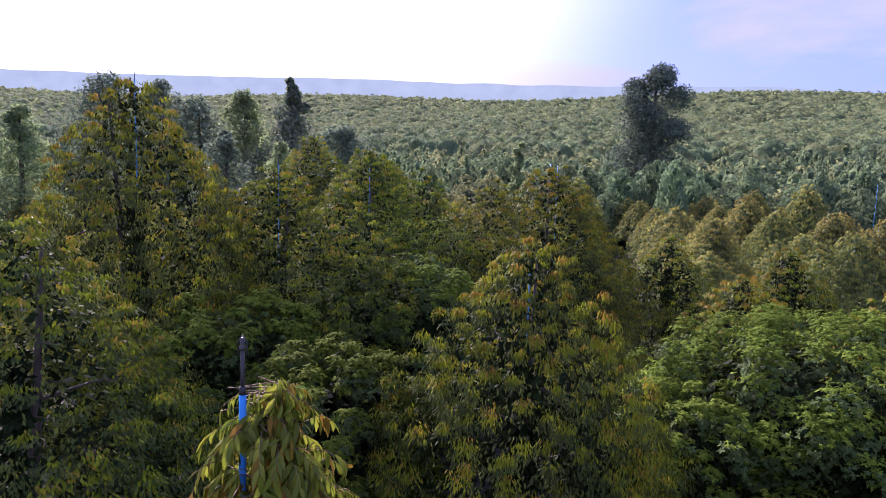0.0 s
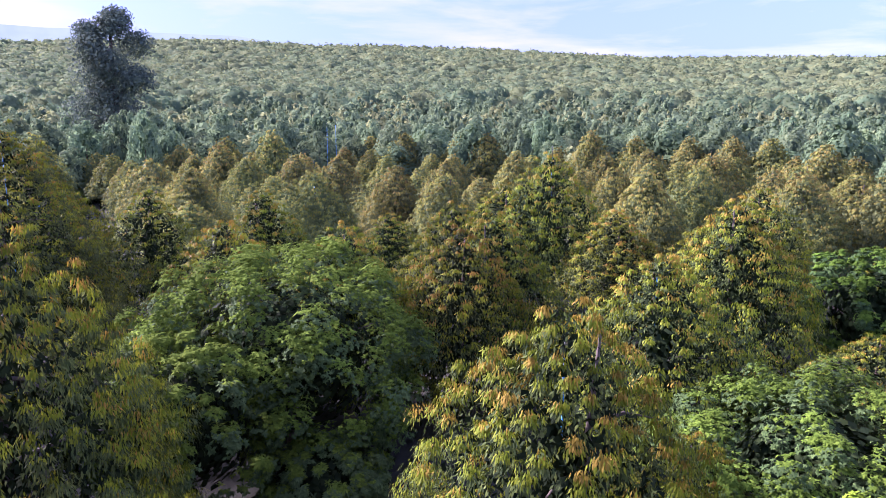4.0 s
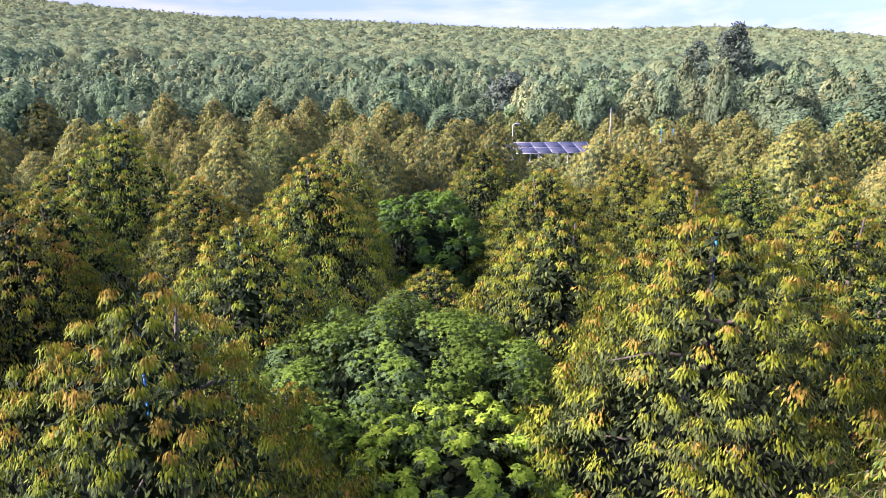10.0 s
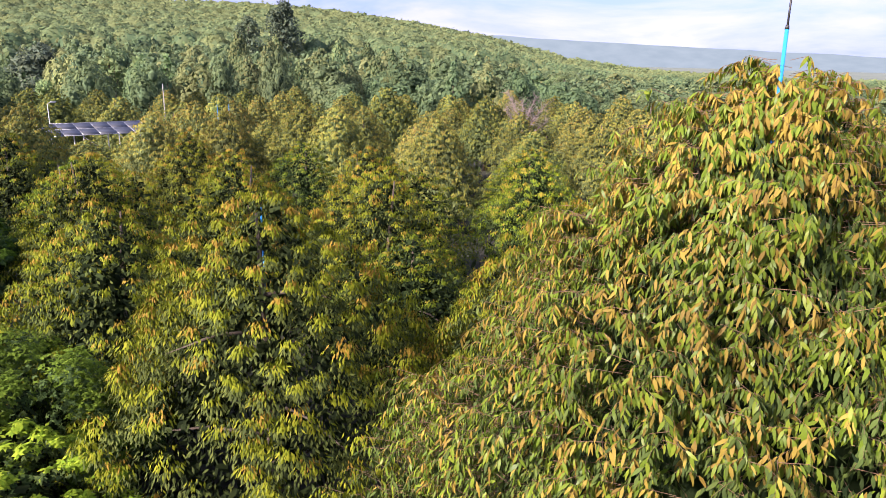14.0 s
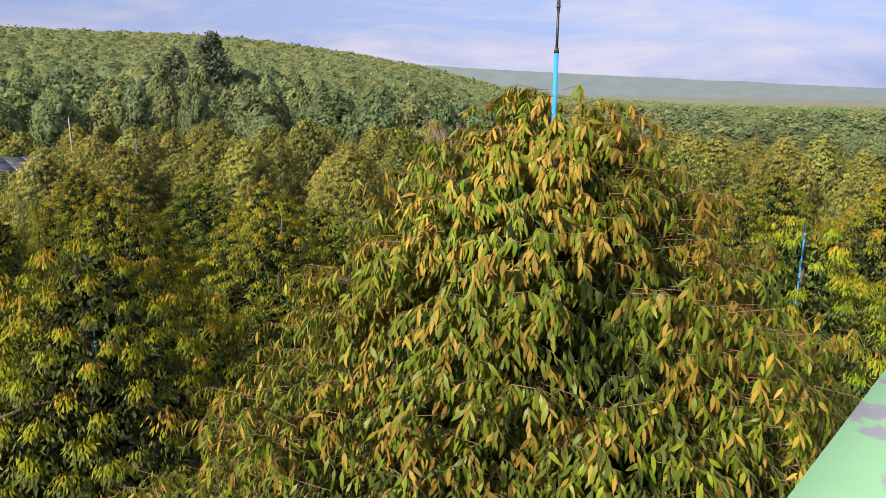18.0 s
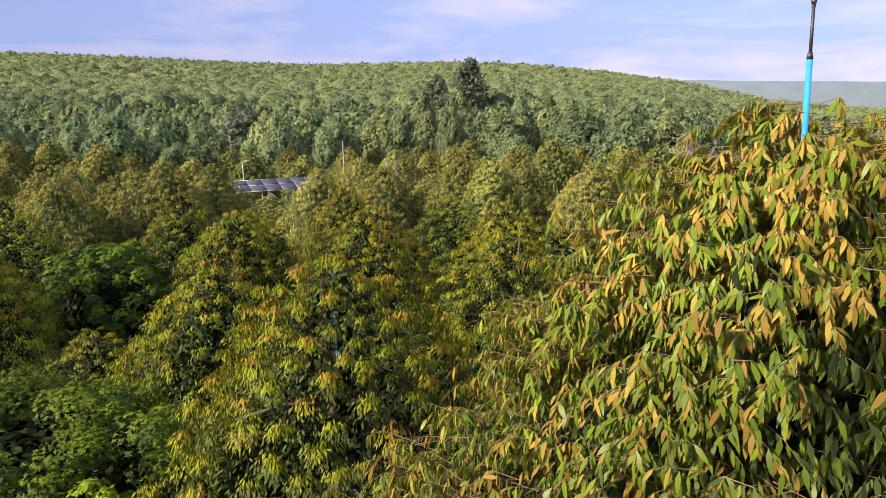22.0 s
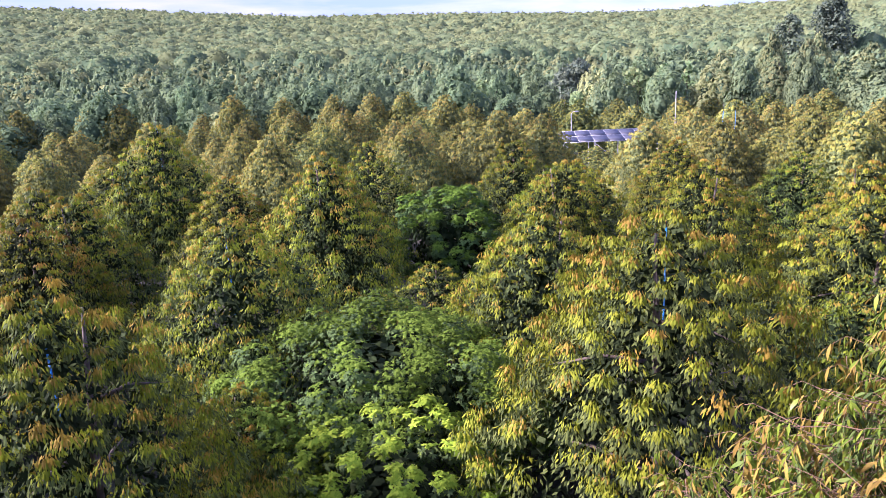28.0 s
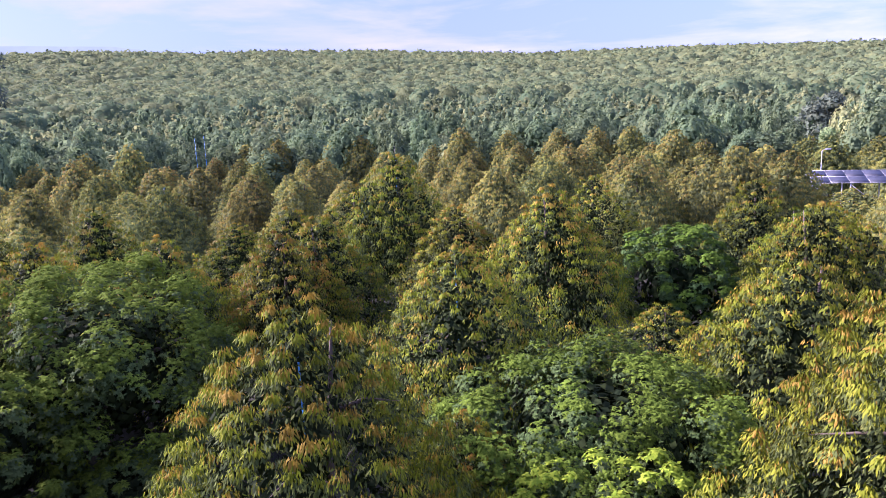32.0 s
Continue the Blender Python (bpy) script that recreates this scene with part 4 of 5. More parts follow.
def woods(name, label, r0, r1, step, cell, low, tall, sprays, share, crowd, seed):
    """A band of far woodland: its closed canopy and the sprays of leaves all over it."""
    g = np.random.default_rng(seed)
    rings = int((r1 - r0) / step)
    rs = np.linspace(r0 - 6, r1, rings)
    turns = int(math.radians(184) * (r0 + r1) / 2 / step)
    az = np.radians(np.linspace(-144, 40, turns))
    R, A = np.meshgrid(rs, az, indexing="ij")
    X, Y = -np.sin(A) * R, np.cos(A) * R
    H, owner = canopy(X, Y, r0, cell, low, tall)
    V = np.stack([X, Y, H], -1).reshape(-1, 3)
    a = (np.arange(rings - 1)[:, None] * turns + np.arange(turns - 1)[None]).ravel()
    C = np.stack([a, a + 1, a + turns + 1, a + turns], 1)
    Z = np.full(len(C), 4)
    index = hazed_green(np.hypot(V[a, 0], V[a, 1]), owner.ravel()[a], g)
    smooth = np.ones(len(C), bool)
    # sprays, evenly spread as seen from the orchard
    n = int(sprays * 2.2)
    r = r0 * np.power(r1 / r0, np.power(g.random(n), crowd))
    az = np.radians(g.uniform(-142, 38, n))
    x, y = -np.sin(az) * r, np.cos(az) * r
    z, owner = canopy(x, y, r0, cell, low, tall)
    e = 0.6
    zx, zy = canopy(x + e, y, r0, cell, low, tall)[0], canopy(x, y + e, r0, cell, low, tall)[0]
    N = np.stack([-(zx - z) / e, -(zy - z) / e, np.ones(n)], 1)
    slope = np.linalg.norm(N, axis=1)
    take = np.argsort(g.random(n) / np.minimum(slope, 5.0))[:sprays]
    x, y, z, r, owner, N = x[take], y[take], z[take], r[take], owner[take], unit(N[take] * np.array([1.0, 1.0, 0.7]) - np.stack([x, y, np.zeros(n)], 1)[take] / r[take][:, None] * 0.5)
    L = r * share * g.uniform(0.6, 1.4, sprays)
    D = np.cross(N, g.normal(0, 1, (sprays, 3)))
    P = np.stack([x, y, z], 1) + N * (L * g.uniform(-0.1, 0.7, sprays))[:, None] - unit(D) * (L * 0.5)[:, None]
    SV, SC, SZ, nf = blades(P, D, N + g.normal(0, 0.26, (sprays, 3)), L, L * g.uniform(0.6, 0.9, sprays), SPRAY)
    index = np.r_[index, np.repeat(hazed_green(r, owner, g), nf)]
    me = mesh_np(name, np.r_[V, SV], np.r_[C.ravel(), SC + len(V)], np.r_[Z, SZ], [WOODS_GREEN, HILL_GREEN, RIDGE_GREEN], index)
    me.polygons.foreach_set("use_smooth", np.r_[smooth, np.zeros(len(SZ), bool)])
    return tagged(part(name, me), label, "woods", kind="stuff")


def wood_template(seed, lumps, cards, card, height, spread, cone):
    """One wild tree of the wood's edge: lumps in a painted-shade colour for its body and small ragged sprays of leaves
    all over them.
    """
    g = np.random.default_rng(seed)
    f = (np.arange(lumps) + 0.5) / lumps
    a = np.arange(lumps) * 2.4 + seed
    width = spread * ((1.05 - f) if cone else np.sqrt(np.clip(1 - (2 * f - 0.95) ** 2 * 0.85, 0.1, 1)))
    size = width * g.uniform(0.34, 0.52, lumps) + 0.25
    off = np.maximum(width - size, 0) * g.uniform(0.7, 1.1, lumps)
    ctr = np.stack([np.cos(a) * off, np.sin(a) * off, np.maximum(height * (0.16 + 0.84 * f) - size * 0.9, size * 0.5)], 1)
    bm = bmesh.new()
    bmesh.ops.create_icosphere(bm, subdivisions=1, radius=1.0)
    BV, BF = np.array([tuple(v.co) for v in bm.verts]), np.array([[v.index for v in q.verts] for q in bm.faces])
    bm.free()
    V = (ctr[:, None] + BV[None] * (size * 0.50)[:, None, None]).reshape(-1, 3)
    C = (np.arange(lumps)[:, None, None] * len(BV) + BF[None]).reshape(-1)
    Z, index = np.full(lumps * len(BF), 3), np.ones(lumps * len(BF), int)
    b = g.choice(lumps, cards, p=size ** 2 / (size ** 2).sum())
    mid = np.array([0, 0, height * 0.45])
    v = unit(g.normal(0, 1, (cards, 3)) + np.array([0, 0, 0.35]) + 0.6 * unit(ctr - mid)[b])
    P = ctr[b] + v * (size[b] * g.uniform(0.78, 1.1, cards))[:, None]
    D = np.cross(v, g.normal(0, 1, (cards, 3))) + np.array([0, 0, -0.25])
    L = card * g.uniform(0.6, 1.4, cards)
    SV, SC, SZ, nf = blades(P - unit(D) * (L * 0.4)[:, None], D, v + np.array([0, 0, 0.35]) + g.normal(0, 0.2, (cards, 3)), L, L * g.uniform(0.6, 0.9, cards), SPRAY)
    return np.r_[V, SV], np.r_[C, SC + len(V)], np.r_[Z, SZ], np.r_[index, np.zeros(len(SZ), int)]


def rubber_woods(r0, r1, spacing, seed):
    """The wood at the hill's foot: its first rows are single trees, those behind them are joined in one mesh."""
    g = np.random.default_rng(seed)
    front = []
    for k in range(9):
        V, C, Z, I = wood_template(seed + k, 14, 3600, 0.27, 7.8, 3.5, k % 5 == 3)
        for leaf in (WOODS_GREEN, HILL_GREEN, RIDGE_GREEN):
            me = mesh_np("crown", V, C, Z, [leaf, WOODS_SHADE], I)
            me.polygons.foreach_set("use_smooth", I == 1)
            front.append(me)
    stem = tube_mesh("trunk", [(0, 0, -0.3), (0.06, 0.03, 2.2), (0.02, 0.08, 5.4)], [0.16, 0.12, 0.05], BARK, 6)
    single = []
    away = [wood_template(seed + 20 + k, 10, 370, 0.64, 7.8, 3.6, k % 5 == 3) for k in range(8)]
    Vs, Cs, Zs, Is, count = [], [], [], [], 0
    steps = np.arange(-r1, r1, spacing)
    for x in steps:
        for y in steps:
            px, py = x + g.uniform(-0.42, 0.42) * spacing, y + g.uniform(-0.42, 0.42) * spacing
            k, turn, sc, up, own_tone = g.integers(8), g.uniform(0, 6.28), g.uniform(0.62, 1.25), g.uniform(0.75, 1.3), g.random()
            r, az = math.hypot(px, py), math.degrees(math.atan2(-px, py))
            if not (r0 + 3 * math.sin(az * 0.2) < r < r1 and -143 < az < 39):
                continue
            up *= float(np.interp(az, [-143, -116, -104], [0.45, 0.55, 1.0]))
            leaf = int(hazed_green(np.array([r]), np.array([own_tone]), g)[0])
            if r < 119:
                single.append((r, px, py, k, turn, sc, up, leaf))
                continue
            V, C, Z, I = away[k]
            c, s = math.cos(turn), math.sin(turn)
            Vs.append(np.stack([(V[:, 0] * c - V[:, 1] * s) * sc + px, (V[:, 0] * s + V[:, 1] * c) * sc + py, V[:, 2] * up + float(land(px, py)) - 0.2], 1))
            Cs.append(C + count)
            Zs.append(Z)
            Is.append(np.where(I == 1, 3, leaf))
            count += len(V)
    for r, px, py, k, turn, sc, up, leaf in sorted(single):
        root = new("wild_tree")
        root.matrix_basis = Matrix.LocRotScale((px, py, float(land(px, py)) - 0.2), Euler((0, 0, turn)), (sc, sc, up))
        part("trunk", stem, root)
        part("crown", front[k * 3 + leaf], root)
        tagged(root, ("bushy dark green tree", "leafy mid-green tree", "leafy pale green tree")[leaf] + " at the foot of the hill", "tree", "wild trees at the foot of the hill")
    I = np.concatenate(Is)
    me = mesh_np("rubber_woods", np.concatenate(Vs), np.concatenate(Cs), np.concatenate(Zs), [WOODS_GREEN, HILL_GREEN, RIDGE_GREEN, WOODS_SHADE], I)
    me.polygons.foreach_set("use_smooth", I == 3)
    return tagged(part("rubber_woods", me), "dense leafy trees and rubber trees at the foot of the hill", "woods", kind="stuff")


rubber_woods(80, 228, 6.3, 301)
woods("hillside_woods", "pale green rubber plantation up the hillside to the ridge", 220, 660, 2.2, 6.8, 3.4, 10.2, 240000, 0.0028, 1.35, 311)


def weeds():
    """Low weeds and leaf litter over the orchard floor, in the near-black green that paints its gaps as shaded."""
    g = np.random.default_rng(71)
    n = 24000
    r, a = 3 + 82 * np.sqrt(g.random(n)), np.radians(g.uniform(-152, 46, n))
    x, y = -np.sin(a) * r, np.cos(a) * r
    P = np.stack([x, y, land(x, y) - 0.02], 1)
    L = g.uniform(0.2, 0.6, n)
    V, C, Z, _ = blades(P, np.array([0, 0, 1.0]) + g.normal(0, 0.5, (n, 3)), g.normal(0, 1, (n, 3)), L, L * 0.5, BLADE_2)
    return tagged(part("weeds", mesh_np("weeds", V, C, Z, [SHADE_GREEN])), "low green weeds on the orchard floor", "weeds", kind="stuff")


weeds()

# far ridge on the horizon
FAR_AZ = [-180, -150, -140, -130, -118, -106, -95, -45, -20, 13, 40, 70, 180]
FAR_EL = [0.2, 0.1, 0.15, 0.55, 1.0, 1.5, 0.8, 3.0, 5.75, 5.9, 4.9, 2.5, 0.2]
V, F = [], []
for k in range(361):
    az = -180 + k
    c = radians(az)
    for r, low in ((2200, True), (2400, False)):
        el = float(np.interp(az, FAR_AZ, FAR_EL))
        z = -16.0 if low else 9.4 + 2400 * math.tan(radians(el)) + 4 * noise.noise((az * 0.35, 0, 0))
        V.append((-math.sin(c) * r, math.cos(c) * r, z))
for k in range(360):
    F.append((2 * k, 2 * k + 1, 2 * k + 3, 2 * k + 2))
# emission stands in for daylight and haze on the far ridge
m, n, l = shader("far_ridge_glow")
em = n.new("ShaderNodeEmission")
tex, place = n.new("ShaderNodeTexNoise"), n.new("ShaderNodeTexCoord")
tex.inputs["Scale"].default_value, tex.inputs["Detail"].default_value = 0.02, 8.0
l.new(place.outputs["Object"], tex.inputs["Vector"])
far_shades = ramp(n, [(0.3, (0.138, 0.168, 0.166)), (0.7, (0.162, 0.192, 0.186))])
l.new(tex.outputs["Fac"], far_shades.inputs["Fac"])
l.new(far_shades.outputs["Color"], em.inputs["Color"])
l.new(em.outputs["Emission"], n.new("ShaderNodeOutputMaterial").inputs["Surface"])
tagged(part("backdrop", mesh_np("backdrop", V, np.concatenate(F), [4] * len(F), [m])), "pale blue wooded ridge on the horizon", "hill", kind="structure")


# ---- wild trees that stand above the woods ----
def wild_crown(seed, height, spread, lumps, cards, card, mat, base=0.3, taper=0.35):
    """An irregular crown: uneven lumps round a stem, dressed with sprays of leaves."""
    g = np.random.default_rng(seed)
    f = (np.arange(lumps) + 0.5) / lumps
    z = height * (base + (0.97 - base) * f)
    env = spread * np.sqrt(np.clip(1 - (2 * f - 0.85) ** 2 * 0.62, 0.1, 1)) * (1 - taper * f)
    size = env * g.uniform(0.28, 0.56, lumps)
    a = np.arange(lumps) * 2.39996 + g.normal(0, 0.5, lumps)
    off = (env - size) * g.uniform(0.35, 1.2, lumps) * (1 - 0.55 * f ** 3)
    ctr = np.stack([np.cos(a) * off, np.sin(a) * off, z - size * 0.5], 1)
    b = np.repeat(np.arange(lumps), cards)
    n = len(b)
    v = unit(g.normal(0, 1, (n, 3)) + np.array([0, 0, 0.35]))
    P = ctr[b] + v * size[b][:, None] * np.array([1, 1, 0.8]) * g.uniform(0.45, 1.15, (n, 1))
    D = np.cross(v, g.normal(0, 1, (n, 3))) + v * 0.5 + np.array([0, 0, -0.25])
    L = card * g.uniform(0.6, 1.4, n)
    V, C, Z, _ = blades(P, D, v + np.array([0, 0, 0.4]) + g.normal(0, 0.3, (n, 3)), L, L * g.uniform(0.45, 0.75, n), BLADE_2)
    return mesh_np("crown", V, C, Z, [mat]), ctr


def wild_tree(x, y, top, spread, lumps, cards, card, mat, label, seed, base=0.3, taper=0.35, name="wild_tree"):
    z0 = float(land(x, y))
    h = top - z0
    crown, ctr = wild_crown(seed, h, spread, lumps, cards, card, mat, base, taper)
    root = new(name)
    root.location = (x, y, z0 - 0.05)
    part("trunk", tube_mesh("trunk", [(0, 0, -0.2), (0.1, 0.05, h * 0.35), (0.05, 0.15, h * 0.7), (0.1, 0.0, h * 0.93)], [0.022 * h, 0.017 * h, 0.011 * h, 0.003 * h], BARK), root)
    for c in ctr[:: max(1, lumps // 7)]:
        part("limb", tube_mesh("limb", [(0.05, 0.1, max(0.3, c[2] - 0.12 * h)), tuple(c * np.array([0.6, 0.6, 1]) - (0, 0, 0.02 * h)), tuple(c)], [0.008 * h, 0.005 * h, 0.002 * h], BARK, 5), root)
    part("crown", crown, root)
    return tagged(root, label, "tree")


wild_tree(22.7, 112, 24.8, 6.0, 17, 1500, 0.40, DARK_WILD, "tall old forest tree with an open uneven crown", 501, base=0.26, taper=-0.4)
wild_tree(-21.6, 72.4, 17.4, 10.5, 26, 420, 0.36, HAZEL, "dark forest tree with thin layered upper limbs", 502, base=0.12, taper=0.9)
wild_tree(-17.0, 75, 12.6, 7.5, 22, 420, 0.36, HAZEL, "broad dark forest tree with flat layers", 503, base=0.15, taper=0.3)
wild_tree(-27.8, 75.6, 16.2, 6.2, 24, 480, 0.34, PALE, "pale green forest tree in the haze", 504, base=0.12)
wild_tree(-34.2, 78.4, 15.6, 7.4, 24, 480, 0.36, HAZEL, "wide forest tree in the haze", 505, base=0.15, taper=0.1)
wild_tree(-44.5, 77, 18.0, 7.0, 20, 480, 0.36, HAZEL, "tall flat-topped forest tree in the haze", 506, base=0.3, taper=0.0)
wild_tree(-39.0, 80, 17.6, 5.0, 16, 420, 0.36, HAZEL, "flat-topped forest tree in the haze", 507, base=0.3, taper=0.0)
wild_tree(-34.8, 49.4, 12.6, 4.4, 22, 520, 0.24, PALE, "dense pale green wild tree", 508, base=0.1)
wild_tree(-18.0, 57.8, 10.6, 3.2, 16, 420, 0.26, PALE, "small pale green tree among darker ones", 509, base=0.15)
wild_tree(-24.5, 62, 11.5, 4.6, 20, 420, 0.28, HAZEL, "dark wild tree behind the orchard", 510, base=0.1)
wild_tree(2.2, 92, 12.0, 2.6, 14, 260, 0.34, PALE, "slim pale bamboo-like clump", 511, base=0.1, taper=0.5)
wild_tree(222, -0.5, 24.0, 9.5, 22, 170, 0.9, DARK_WILD, "large dark tree standing over the hillside", 512, base=0.2)
wild_tree(214, 9, 19.0, 7.0, 14, 150, 0.9, HAZEL, "dark tree on the hillside", 513, base=0.2)
wild_tree(92.0, 27.5, 9.9, 5.6, 22, 420, 0.42, DARK_WILD, "big rounded mango tree with dense leaves", 514, base=0.05, taper=0.1)
wild_tree(84.5, 24.5, 6.0, 3.2, 14, 220, 0.36, PALE, "low leafy tree beside the solar shed", 515, base=0.05, taper=0.1)
wild_tree(86.0, 38.0, 8.0, 3.6, 14, 220, 0.38, PALE, "leafy tree at the edge of the orchard", 516, base=0.05, taper=0.1)
for k, (x, y, top) in enumerate(((121.6, 5.8, 8.9), (100.9, 11.5, 8.6), (141.8, -7.3, 10.4), (171.8, 1.3, 13.0), (113, -3, 8.2), (96.2, 4.1, 8.6), (128, -16, 9.3), (150, -22, 10.5), (136, 2, 11.5), (118, -10, 8.8), (145, 8, 13.0), (162, -12, 12.2), (104, -9, 8.0), (176, -20, 12.0), (133, -28, 9.0), (110, 12, 10.0))):
    z0 = float(land(x, y))
    wide = 1.25 if k < 4 else 1.1
    root = durian_tree(FOOT[k % 2], x, y, k * 1.1, (wide, wide, (top - z0) / H_NEAR), label="tall conical tree at the foot of the hill", group="")
for k in range(9):
    x, y = 91 + 1.3 * math.sin(k * 2.1), 20.5 - k * 0.95
    wild_tree(x, y, 8.2 + 0.9 * math.sin(k * 1.7), 0.9, 6, 22, 0.6, PALE, "slim pale-stemmed tree with drooping leaves", 530 + k, base=0.62, taper=0.2)


def bare_tree(x, y, top, spread, seed, label):
    """A leafless tree: a short trunk, forked limbs and a haze of fine twigs."""
    g = np.random.default_rng(seed)
    z0 = float(land(x, y))
    h = top - z0
    root = new("bare_tree")
    root.location = (x, y, z0 - 0.05)
    part("trunk", tube_mesh("trunk", [(0, 0, -0.1), (0.1, 0.05, h * 0.3), (0.05, 0.1, h * 0.55)], [0.14, 0.10, 0.05], DRY_TWIG), root)
    for k in range(12):
        a, f = k * 2.4, (k + 0.5) / 12
        o = np.array([math.cos(a), math.sin(a), 0]) * spread * (1.0 - 0.45 * f)
        p = np.array([0.08, 0.06, h * (0.22 + 0.3 * f)])
        q = p + o * 0.9 + np.array([0, 0, h * (0.25 + 0.2 * f)])
        part("limb", tube_mesh("limb", [p, p * 0.45 + q * 0.55 + np.array([0, 0, 0.15]), q], [0.05, 0.03, 0.01], DRY_TWIG, 5), root)
        n = 90
        t = g.uniform(0.25, 1.0, n)
        A = p + (q - p) * t[:, None]
        B = A + unit(g.normal(0, 1, (n, 3)) + np.array([0, 0, 0.7]) + o / spread * 0.5) * g.uniform(0.4, 1.0, n)[:, None]
        V, C, Z = sticks(A, B, np.full(n, 0.014), np.full(n, 0.005))
        part("twig_spray", mesh_np("twig_spray", V, C, Z, [DRY_TWIG]), root)
    return tagged(root, label, "tree")


bare_tree(60.5, -20.8, 6.7, 2.9, 61, "bare grey-brown tree with fine leafless twigs")
broad_tree(14.3, -2.75, 3.2, 0.7, dome_crown(130, 3.2, 0.7, 14, 16, 6, 0.13, DRY_RED, blade=BLADE_2, droop=0.8, base=0.3), "small withered tree with dry red-brown leaves", name="withered_tree")


# ---- palms ----
def palm(x, y, top, length, seed, label):
    g = np.random.default_rng(seed)
    z0 = float(land(x, y))
    h = top - z0
    root = new("palm_tree")
    root.location = (x, y, z0)
    part("trunk", tube_mesh("trunk", [(0, 0, -0.1), (0.1, 0, h * 0.5), (0.15, 0.1, (h - 0.5 * length))], [0.22, 0.16, 0.13], BARK), root)
    for k in range(15):
        a, lift = k * 2.4, g.uniform(0.35, 1.7)
        o = np.array([math.cos(a), math.sin(a), 0])
        t = np.linspace(0, 1, 9)
        mid = np.array([0.15, 0.1, h - 0.5 * length]) + o * (length * t * (1 - 0.25 * lift * (1 - t)))[:, None] + np.array([0, 0, 1.0]) * (length * (lift * t - (0.35 + 0.75 * lift) * t * t))[:, None]
        P = np.repeat(mid[1:], 4, 0) + g.normal(0, 0.05, (32, 3))
        s = np.cross(o, (0, 0, 1))
        D = np.tile(np.array([s, -s, s, -s]), (8, 1)) + o * 0.6 + np.array([0, 0, -0.5]) + g.normal(0, 0.1, (32, 3))
        L = length * 0.26 * np.repeat(np.sin(np.linspace(0.5, 2.7, 8)), 4)
        V, C, Z, _ = blades(P, D, np.tile((0, 0, 1.0), (32, 1)) + o * 0.2, L, np.full(32, 0.09), BLADE_2)
        RV, RC, RZ = sticks(mid[:-1], mid[1:], np.linspace(0.035, 0.012, 8), np.linspace(0.03, 0.008, 8))
        part("frond", mesh_np("frond", np.r_[V, RV], np.r_[C, RC + len(V)], np.r_[Z, RZ], [PALM]), root)
    return tagged(root, label, "palm tree", "palms beyond the orchard")


palm(51.5, -58.3, 5.6, 3.2, 1, "coconut palm with long drooping fronds")
palm(53.3, -63.4, 6.2, 3.4, 2, "coconut palm with arching fronds")
palm(93.2, -37.6, 8.2, 3.6, 3, "old palm with dry brown lower fronds")
palm(70.6, -38.5, 6.4, 3.4, 4, "young oil palm with arching fronds")
palm(75.0, -66.0, 7.0, 3.6, 5, "oil palm with arching fronds")


# ---- sprinkler pipes in the tree tops ----
def sprinkler(x, y, top, joint, lean=(0.0, 0.0), label="blue plastic water pipe with a black sprinkler riser"):
    root = new("sprinkler_pipe")
    z0 = float(land(x, y))
    root.location = (x, y, z0)
    d = np.array([lean[0], lean[1], 0])
    j, t = joint - z0, top - z0
    part("pipe", tube_mesh("pipe", [-d * j + (0, 0, -0.1), (0, 0, j)], [0.0145, 0.0145], BLUE_PVC, 12), root, "sun-faded blue plastic pipe")
    part("riser", tube_mesh("riser", [d * -0.03 + (0, 0, j - 0.03), d * (t - j) * 0.3 + (0, 0, t)], [0.0085, 0.0080], BLACK_PVC, 8), root, "thin black riser tube")
    part("collar", tube_mesh("collar", [(0, 0, j - 0.012), (0, 0, j + 0.02)], [0.0165, 0.012], BLACK_PVC, 12), root)
    q = d * (t - j) * 0.3 + (0, 0, t)
    head = part("sprinkler_head", tube_mesh("sprinkler_head", [q, q + (0, 0, 0.014), q + (0, 0, 0.02), q + (0, 0, 0.05)], [0.012, 0.014, 0.006, 0.012], BLACK_PVC, 8), root, "black sprinkler nozzle")
    part("bridge", tube_mesh("bridge", [q + (0.016, 0, -0.02), q + (0.020, 0, 0.03), q + (0.0, 0, 0.062), q + (-0.020, 0, 0.03), q + (-0.016, 0, -0.02)], [0.003] * 5, BLACK_PVC, 5), head)
    return tagged(root, label, "water pipe", "sprinkler pipes")


sprinkler(5.52, -4.04, 9.84, 9.59, (0.02, 0.0), "blue plastic water pipe with black riser above the tall durian tree")
sprinkler(-0.86, 3.30, 8.46, 8.29, (0.01, 0.0))
for x, y, top in ((0.75, 14.2, 7.58), (2.0, 28.5, 9.3), (7.25, 7.15, 6.15), (14.5, 11.1, 5.5), (13.5, 0.1, 6.8), (27.5, -4.1, 5.1), (-6.55, 21.4, 9.05), (3.7, 33.4, 7.2), (11.05, -11.65, 7.12), (-9.95, 19.5, 11.25), (2.3, 28.9, 9.2)):
    sprinkler(x, y, top, top - 0.14)
for x, y, top in ((54.2, 4.4, 6.1), (54.2, 3.6, 6.1), (-4.9, 27.3, 9.6), (23.9, 24.4, 7.8), (36.5, 70.6, 8.6), (35.6, 70.9, 8.4), (39.4, 20.3, 6.5), (18.4, 38.4, 6.5), (49.6, 33.0, 6.6)):
    sprinkler(x, y, top, top - 0.5)


